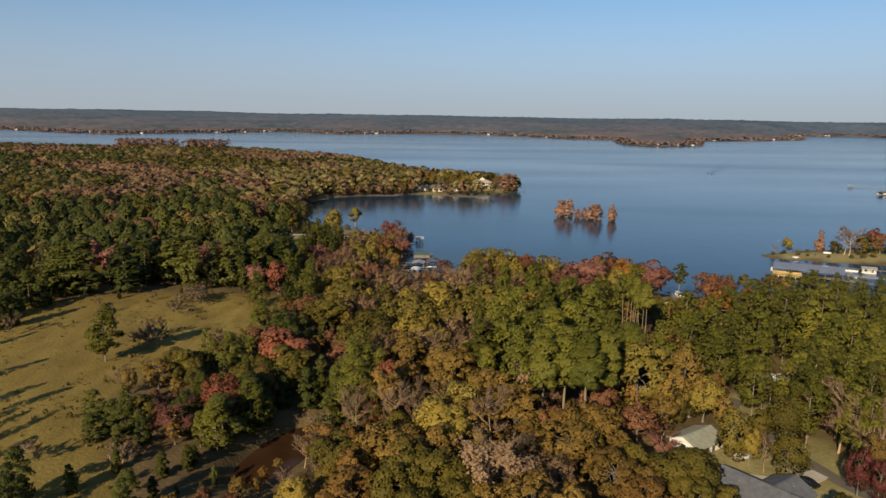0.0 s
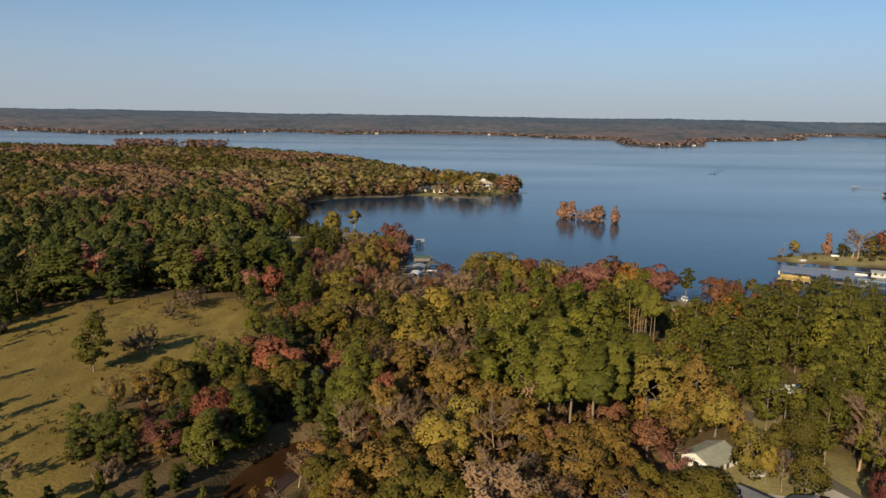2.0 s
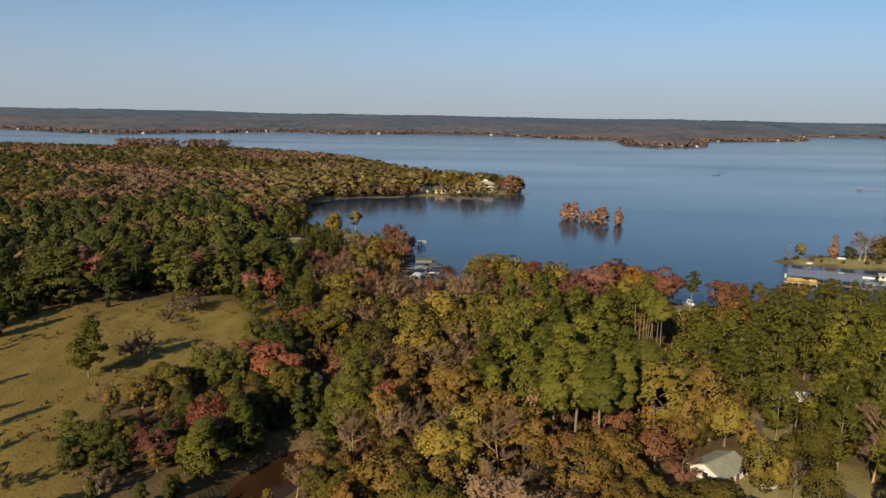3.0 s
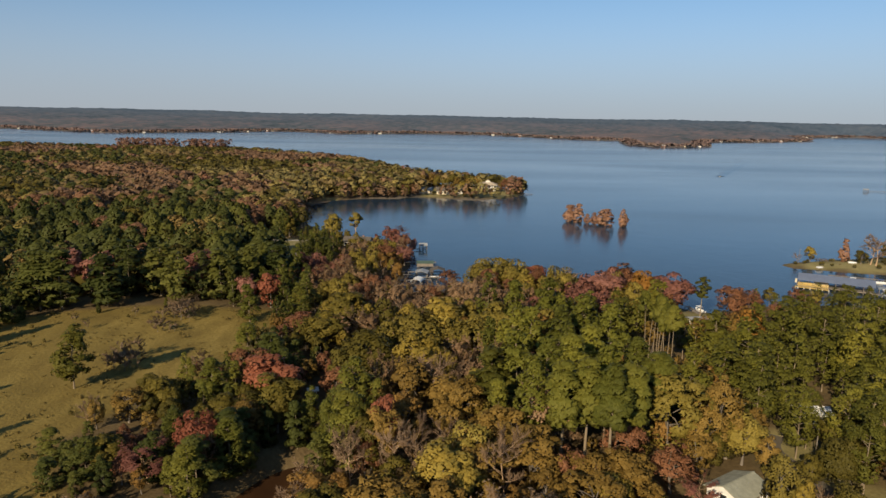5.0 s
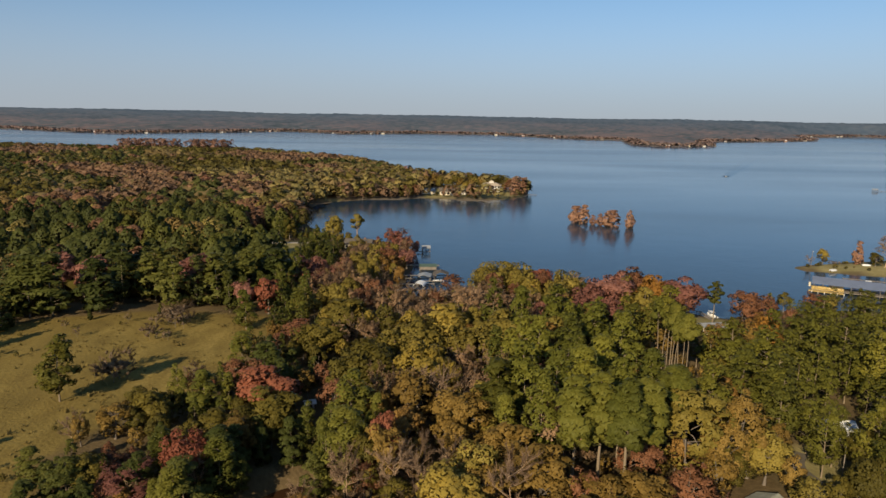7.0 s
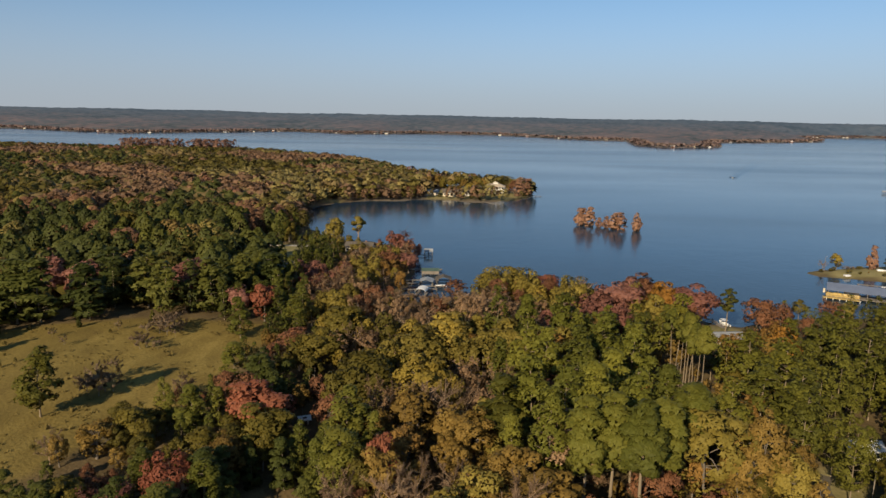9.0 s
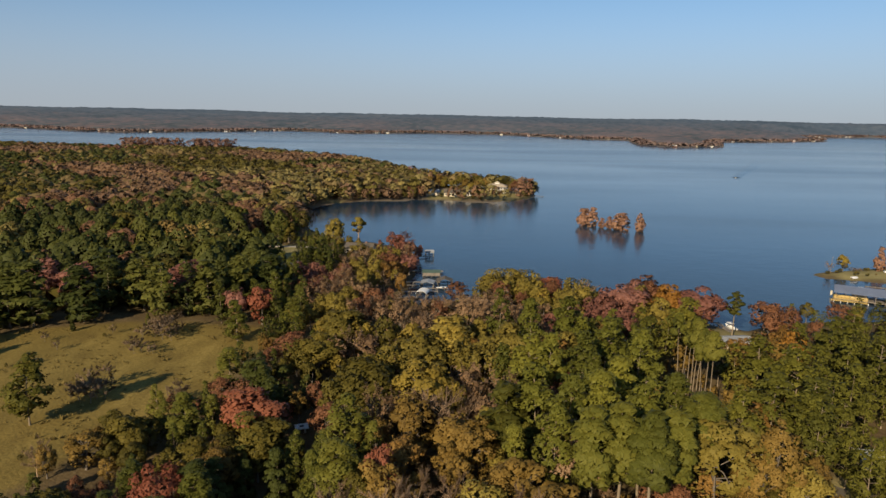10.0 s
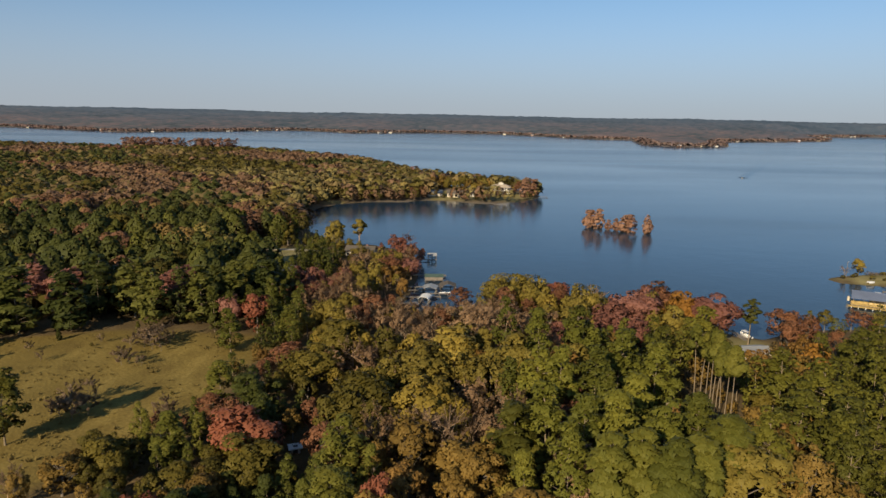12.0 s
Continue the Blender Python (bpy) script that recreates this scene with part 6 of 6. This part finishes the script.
slips()
for i, (x, y, turn, word) in enumerate([(209, 349, -28, "beside the spit"), (214, 348, -30, "in the marina basin"), (221, 346, -26, "with a pale canopy"),
                                        (228, 342, -27, "under a white cover"), (234, 351, -25, "at the grassy bank"), (215, 333, 60, "in a slip"), (196, 352, -20, "near the covered dock")]):
    motor_boat("white motor boat moored " + word, x, y, turn, 6.5, canopy=(WHITE_METAL, None, TARP)[i % 3])
gable_house("low boat shed with a grey roof by the marina", 229, 344, -27, 6, 4, 1.8, 0.6, CREAM_PAINT, GREY_METAL, windows=2, name="boat_shed", base=0.5)
dock("plank dock along the marina bank", 203, 360, 240, 344, 1.8)


def upturned_boat(x, y, turn):
    root = thing("rowing_boat", pose(x, y, land_z(x, y) + 0.55, 180, 0, turn), "white rowing boat upturned on the grass", "boat")
    part("hull", hull_mesh(4.6, 1.6, 0.8), HULL, root)


upturned_boat(208, 377, 20)
upturned_boat(232, 388, -10)


def lamp_post(x, y, tall, label):
    root = thing("lamp_post", pose(x, y, land_z(x, y), 0, 0, 40), label, "lamp post")
    part("pole", add_post(bmesh.new(), 0, 0, -0.3, tall, 0.14, 0.09), GREY_WOOD, root)
    arm = part("arm", box(0.6, 0, tall - 0.3, 1.3, 0.07, 0.07), STEEL, root)
    part("lamp_head", box(1.3, 0, tall - 0.38, 0.6, 0.28, 0.18, soft=0.05), WHITE_PAINT, arm)


lamp_post(203, 390, 8, "wooden lamp post at the end of the grassy spit")
lamp_post(88, 161, 8, "wooden yard lamp post beside the road")
lamp_post(69, 164, 7, "pale wooden pole at the edge of the wood")


def far_pier():
    """A long pier from the east shore with a white boathouse at its end."""
    dock("long pier from the east shore", 560, 770, 500, 806, 2.2, 0.9, 6.0)
    boathouse("white-roofed boathouse at the end of a long pier", 498, 808, -31, 6, 5, 2.2, 0.9, GREY_METAL)
    boathouse("low boathouse with a tan roof by the east shore", 487, 727, 10, 14, 9, 2.6, 1.4, BROWN_SHINGLE, walls=CREAM_PAINT)
    dock("pier to the tan boathouse", 565, 740, 493, 728, 2.2, 0.9, 6.0)


far_pier()


# ---------------------------------------------------------------- road, drive, car, yard
def strip(name, points, half, mat, label, lift=0.12):
    """A paved strip laid on the land along a line."""
    pts = np.array(points, float)
    s = np.r_[0, np.cumsum(np.hypot(*np.diff(pts, axis=0).T))]
    u = np.linspace(0, s[-1], max(4, int(s[-1] / 2)))
    x, y = np.interp(u, s, pts[:, 0]), np.interp(u, s, pts[:, 1])
    tx, ty = np.gradient(x), np.gradient(y)
    n = np.hypot(tx, ty)
    nx, ny = -ty / n, tx / n
    bm = bmesh.new()
    last = None
    for i in range(len(u)):
        row = []
        for side in (1, 0, -1):
            px, py = x[i] + side * nx[i] * half, y[i] + side * ny[i] * half
            row.append(bm.verts.new((px, py, land_z(x[i], y[i]) + lift + (0.04 if side == 0 else 0))))
        row += [bm.verts.new((v.co.x, v.co.y, v.co.z - 0.5)) for v in (row[2], row[0])]
        if last:
            for a in range(5):
                bm.faces.new((last[a], last[(a + 1) % 5], row[(a + 1) % 5], row[a]))
        last = row
    tagged(part(name, bm, mat, None), label, name, kind="structure")


strip("road", [(112, 60), (103, 100), (92, 123), (88, 130), (85.5, 138), (82.5, 150), (80.5, 165), (82, 169), (85, 173)], 1.9, ASPHALT, "narrow grey asphalt lane past the houses")
strip("driveway", [(85.5, 133), (81, 130.5), (76.5, 128.5), (70, 130.5)], 2.2, CONCRETE, "pale concrete drive beside the grey-roofed house", 0.16)
strip("bay_lane", [(-140, 420), (-100, 416), (-78, 419), (-60, 414)], 1.8, CONCRETE, "pale lane between lawns by the bay")


def car(x, y, turn):
    root = thing("car", pose(x, y, land_z(x, y) + 0.16, 0, 0, turn), "black saloon car parked on the concrete drive", "car")
    body = bmesh.new()
    outline = [(-2.25, 0.35), (-2.3, 0.75), (-2.1, 0.95), (-1.5, 1.0), (-0.9, 1.42), (0.5, 1.45), (1.15, 1.02), (2.05, 0.88), (2.28, 0.6), (2.22, 0.35)]
    rings = [[body.verts.new((u, side * (0.88 if v < 1.1 else 0.68), v)) for u, v in outline] for side in (-1, 1)]
    n = len(outline)
    for i in range(n):
        body.faces.new((rings[0][i], rings[0][(i + 1) % n], rings[1][(i + 1) % n], rings[1][i]))
    body.faces.new(rings[0]), body.faces.new(rings[1][::-1])
    part("body", body, CAR_PAINT, root)
    for side in (-1, 1):
        part("side_window", box(-0.15, side * 0.775, 1.2, 1.6, 0.05, 0.28), GLASS, root)
        for u in (-1.4, 1.4):
            m = bmesh.new()
            bmesh.ops.create_cone(m, cap_ends=True, segments=18, radius1=0.33, radius2=0.33, depth=0.22, matrix=Matrix.Rotation(math.pi / 2, 4, "X"))
            wheel = part("wheel", m, RUBBER, root)
            wheel.matrix_basis = pose(u, side * 0.84, 0.33)
            part("rim", box(0, side * 0.10, 0, 0.3, 0.04, 0.3, soft=0.05), STEEL, wheel)
        part("headlight", box(2.2, side * 0.62, 0.72, 0.12, 0.3, 0.14, soft=0.03), HULL, root)
    part("windscreen", box(0.85, 0, 1.25, 0.06, 1.2, 0.4), GLASS, root)


car(80.6, 128.4, 118)


def trailer_boat(x, y, turn):
    root = thing("boat_trailer", pose(x, y, land_z(x, y) + 0.7, 0, 0, turn), "white boat on a trailer parked on the grass", "boat")
    part("hull", hull_mesh(5.2, 2.0, 1.0), HULL, root)
    part("frame", box(0.6, 0, -0.35, 5.6, 0.9, 0.10, soft=0.02), STEEL, root)
    for side in (-1, 1):
        m = bmesh.new()
        bmesh.ops.create_cone(m, cap_ends=True, segments=16, radius1=0.32, radius2=0.32, depth=0.2, matrix=Matrix.Rotation(math.pi / 2, 4, "X"))
        part("wheel", m, RUBBER, root).matrix_basis = pose(-0.6, side * 1.05, -0.38)


trailer_boat(72.0, 139.6, 14)


def jon_boat(x, y, turn):
    root = thing("jon_boat", pose(x, y, land_z(x, y) + 0.3, 0, 0, turn), "white flat boat lying by the shore cottage", "boat")
    part("hull", hull_mesh(4.5, 1.7, 0.8), HULL, root)


jon_boat(104.5, 268, 60)

# Trees of the yards and the spit
for kind, x, y, tall, wide in [("yardolive", 68.6, 138.5, 14, 0.92), ("oak", 58, 153, 11, 1.1), ("oak", 73, 153, 10, 1.0), ("darkoak", 92, 160, 13, 1.2), ("olive", 70, 158, 13, 1.2), ("darkoak", 63, 157, 9, 1.2), ("yellow", 72.4, 136.8, 9.5, 0.85), ("bare", 73.8, 133.6, 9, 0.6), ("yardoak", 85.0, 147.0, 14, 1.05), ("yardoak", 78.0, 131.2, 11.5, 1.05), ("darkoak", 86, 151, 11, 1.0),
                               ("winetree", 88.4, 124.5, 12, 0.62), ("winetree", 90.5, 121, 11, 0.6), ("bare", 97, 141, 13, 1.2), ("bare", 102, 138, 13, 1.1), ("russet", 103, 131, 11, 1.0), ("pine", 80.5, 176, 19, 1.0), ("pine", 79, 172, 19, 1.0),
                               ]:
    tree(kind, x, y, tall, True, wide)
# The wood round the yards
for kind, x, y, tall, wide in [("darkoak", 56, 129.5, 9, 1.25), ("darkoak", 52, 126, 9, 1.2), ("darkoak", 62.5, 133.6, 4, 1.0), ("goldoak", 92, 150, 12, 1.1), ("pine", 106, 168, 19, 1.0), ("pine", 103, 160, 19, 1.0), ("darkoak", 78, 112, 8.5, 1.2),
                               ("olive", 67, 174, 16, 1.2), ("goldoak", 73, 185, 15, 1.15), ("oak", 76, 166, 11, 1.0), ("darkoak", 101, 157, 15, 1.15), ("oak", 76, 205, 9, 1.3), ("darkoak", 82, 212, 10, 1.3), ("goldoak", 79, 198, 8, 1.2), ("oak", 86, 204, 10, 1.2), ("olive", 72, 200, 8, 1.2), ("russet", 57, 158, 9, 1.0), ("goldoak", 53, 162, 10, 1.0)]:
    tree(kind, x, y, tall, True, wide)
for kind, x, y, tall, wide in [("yellow", 212, 395, 9.5, 1.4), ("cypress", 230, 393, 14, 0.8), ("bare", 241, 381, 17, 1.6), ("bare", 239, 383, 14, 1.5), ("darkoak", 235, 385, 9, 1.4), ("darkoak", 248, 382, 9, 1.4),
                               ("russet", 262, 388, 14, 1.3), ("red", 268, 402, 14, 1.3), ("darkoak", 256, 395, 12, 1.4), ("russet", 276, 392, 15, 1.3), ("bare", 200, 387, 6, 1.2), ("oak", 285, 398, 15, 1.3),
                               ("darkoak", 264, 381, 9, 1.5), ("russet", 272, 384, 13, 1.4), ("darkoak", 281, 388, 12, 1.4), ("goldoak", 258, 384, 10, 1.4)]:
    tree(kind, x, y, tall, False, wide)
# The drowned cypresses in the bay
for x, y, tall, wide in [(101, 533, 14, 1.15), (107, 530, 14.5, 1.2), (104, 536, 13, 1.1), (113.5, 526, 8, 1.2), (118, 522, 9.5, 1.2), (122.5, 517, 12.5, 1.25), (127, 515, 13, 1.25), (124.5, 521, 12, 1.1), (136.5, 511, 14, 0.85), (138, 513, 11, 0.8)]:
    tree("cypress", x, y, tall, False, wide, z=-0.3)
# Young pines along the west side of the pasture
for x, y, tall in [(-108, 150, 10), (-119, 164, 12), (-100, 138, 8), (-134, 188, 11), (-92, 126, 8), (-143, 202, 15), (-150, 214, 14), (-131, 179, 7), (-102, 144, 12), (-96, 133, 10)]:
    tree("fullpine", x, y, tall)
tree("bare", -76.5, 163, 7.5)
# Brown thickets in the pasture
for x, y, tall in [(-93, 246, 5), (-88, 250, 5.5), (-84, 246, 5), (-91, 254, 4.5), (-88, 204, 5.5), (-85, 207, 6), (-112, 232, 3), (-120, 240, 3), (-104, 250, 3)]:
    tree("shrub", x, y, tall, False, 0.85)
# Bushes on the spit
for x, y, tall in [(204, 386, 2.2), (207, 389, 2.6), (216, 380, 2.0), (222, 392, 2.4), (226, 376, 2.2), (198, 384, 2.4), (238, 374, 3.0), (245, 375, 3.5), (252, 376, 4.5), (262, 375, 4.0)]:
    tree("darkoak", x, y, tall, False, 1.6)
spit_rng = np.random.default_rng(64)
for k in range(26):
    u = (k + 0.5) / 26
    x, y = 196 + 84 * u + float(spit_rng.uniform(-2, 2)), 382 + 22 * u + float(spit_rng.choice([-9, -6, 4, 7])) * (0.6 + 0.5 * u)
    if float(shore(np.array([x]), np.array([y]))[0]) > 1.0:
        tree(str(spit_rng.choice(["olive", "darkoak", "shrub", "oak"])), x, y, float(spit_rng.uniform(1.2, 2.8)), False, 1.5)
tree("shoreoak", -49.5, 437, 18, False, 1.15)
tree("shoreoak", -64, 448, 16, False, 1.2)
tree("purple", -22.5, 412, 12, False, 1.3)
tree("purple", -18.5, 406, 10, False, 1.2)
tree("olive", -66, 444, 15, False, 0.8)
for kind, x, y, tall, wide in [("russet", 7, 314.5, 10.5, 1.7), ("rosegum", 45, 305, 13, 1.2), ("purple", -47, 300, 11, 1.2), ("red", -43, 236, 10, 1.1), ("russet", -20, 303, 9, 1.2),
                               ("russet", 32, 306, 12, 1.2), ("russet", 25, 310, 10, 1.2)]:
    tree(kind, x, y, tall, False, wide)
# Trees and bushes round the houses of the point
for kind, x, y, tall, wide in [("darkoak", -1, 716, 17, 0.8), ("oak", 20, 708, 15, 1.2), ("yellow", 25, 702, 12, 1.2), ("oak", 31, 704, 15, 1.2), ("darkoak", 34, 742, 17, 1.3), ("darkoak", 16, 735, 16, 1.3),
                               ("darkoak", 62, 748, 17, 1.4), ("darkoak", 50, 752, 17, 1.4), ("cypress", 74, 704, 17, 1.3), ("cypress", 81, 708, 18, 1.3), ("russet", 69, 712, 15, 1.3), ("cypress", 85, 722, 16, 1.3),
                               ("bare", 12, 676, 6, 1.4), ("bare", 38, 698, 7, 1.0), ("russet", 3, 674, 5, 1.4), ("bare", 25, 675, 6, 1.2), ("olive", 30, 687, 10, 1.1), ("oak", 36, 692, 9, 1.1), ("russet", 42, 703, 8, 1.2), ("darkoak", -4, 678, 4, 1.5), ("oak", 15, 696, 11, 1.0)]:
    tree(kind, x, y, tall, False, wide)
for kind, x, y, tall, wide in [("oak", -20, 700, 16, 1.2), ("oak", -16, 722, 17, 1.2), ("oak", -6, 745, 16, 1.3), ("oak", 8, 760, 15, 1.3), ("darkoak", 26, 666, 5, 1.6), ("darkoak", 33, 664, 4, 1.6),
                               ("russet", 16, 668, 6, 1.6), ("olive", 35, 714, 16, 1.2), ("russet", -24, 672, 14, 1.2), ("oak", 64, 716, 9, 1.2), ("russet", -30, 668, 13, 1.3),
                               ("goldoak", 18, 682, 4, 1.2), ("bare", 41, 684, 6, 1.4), ("oak", 27, 684, 5, 1.3), ("darkoak", 8, 708, 14, 1.2), ("oak", 42, 738, 15, 1.3)]:
    tree(kind, x, y, tall, False, wide)


# ---------------------------------------------------------------- pasture tussocks and brush
def tussocks():
    """Rank grass clumps and low brush over the pasture, as one mesh."""
    rng = np.random.default_rng(77)
    x, y = rng.uniform(-190, -45, 4200), rng.uniform(92, 268, 4200)
    ok = (field_cover(x, y) > 0.6) & (wave(x, y, 14, 4.0) + rng.uniform(-0.9, 0.6, len(x)) > 0.1)
    x, y = x[ok], y[ok]
    z = height(x, y)
    verts, tris, tint, n = [], [], [], 0
    for px, py, pz in zip(x, y, z):
        tall = rng.uniform(0.2, 0.5) if rng.uniform() < 0.95 else rng.uniform(0.7, 1.2)
        k = 7
        a = rng.uniform(0, 2 * math.pi, k)
        r = rng.uniform(0.05, 0.55, k) * (0.6 + tall)
        c = np.stack([px + r * np.cos(a), py + r * np.sin(a), np.full(k, pz)], 1)
        lean = np.stack([0.5 * r * np.cos(a), 0.5 * r * np.sin(a), tall * rng.uniform(0.6, 1.1, k)], 1)
        side = np.stack([-np.sin(a + 0.7), np.cos(a + 0.7), np.zeros(k)], 1) * (0.18 + 0.15 * tall)
        verts.append(np.stack([c - side, c + side, c + lean], 1).reshape(-1, 3))
        tris.append(np.arange(3 * k).reshape(-1, 3) + n)
        tint.append(np.full(3 * k, rng.uniform(0, 1)))
        n += 3 * k
    straw = foliage("dry_grass", (0.160, 0.115, 0.036), (0.250, 0.185, 0.058), (0.330, 0.250, 0.085), joined=True)
    mesh = mesh_arrays("grass_tussocks", np.concatenate(verts), np.concatenate(tris), [straw], tint=np.concatenate(tint), outward=np.tile((0.0, 0.0, 1.0), (n, 1)))
    tagged(new("grass_tussocks", mesh), "dry straw-coloured tussocks over the pasture", "grass", kind="stuff")


tussocks()


def brush():
    """Low brush scattered over the pasture."""
    rng = np.random.default_rng(78)
    x, y = rng.uniform(-185, -50, 420), rng.uniform(100, 262, 420)
    ok = (field_cover(x, y) > 0.8) & (wave(x, y, 26, 6.0) > 0.05)
    x, y = x[ok][:50], y[ok][:50]
    woods("pasture_brush", "russet", x, y, 1.5, (0.5, 1.35), "low brown brush in the dry pasture", 79, n=130, size=0.075, paint="darkoak")


brush()
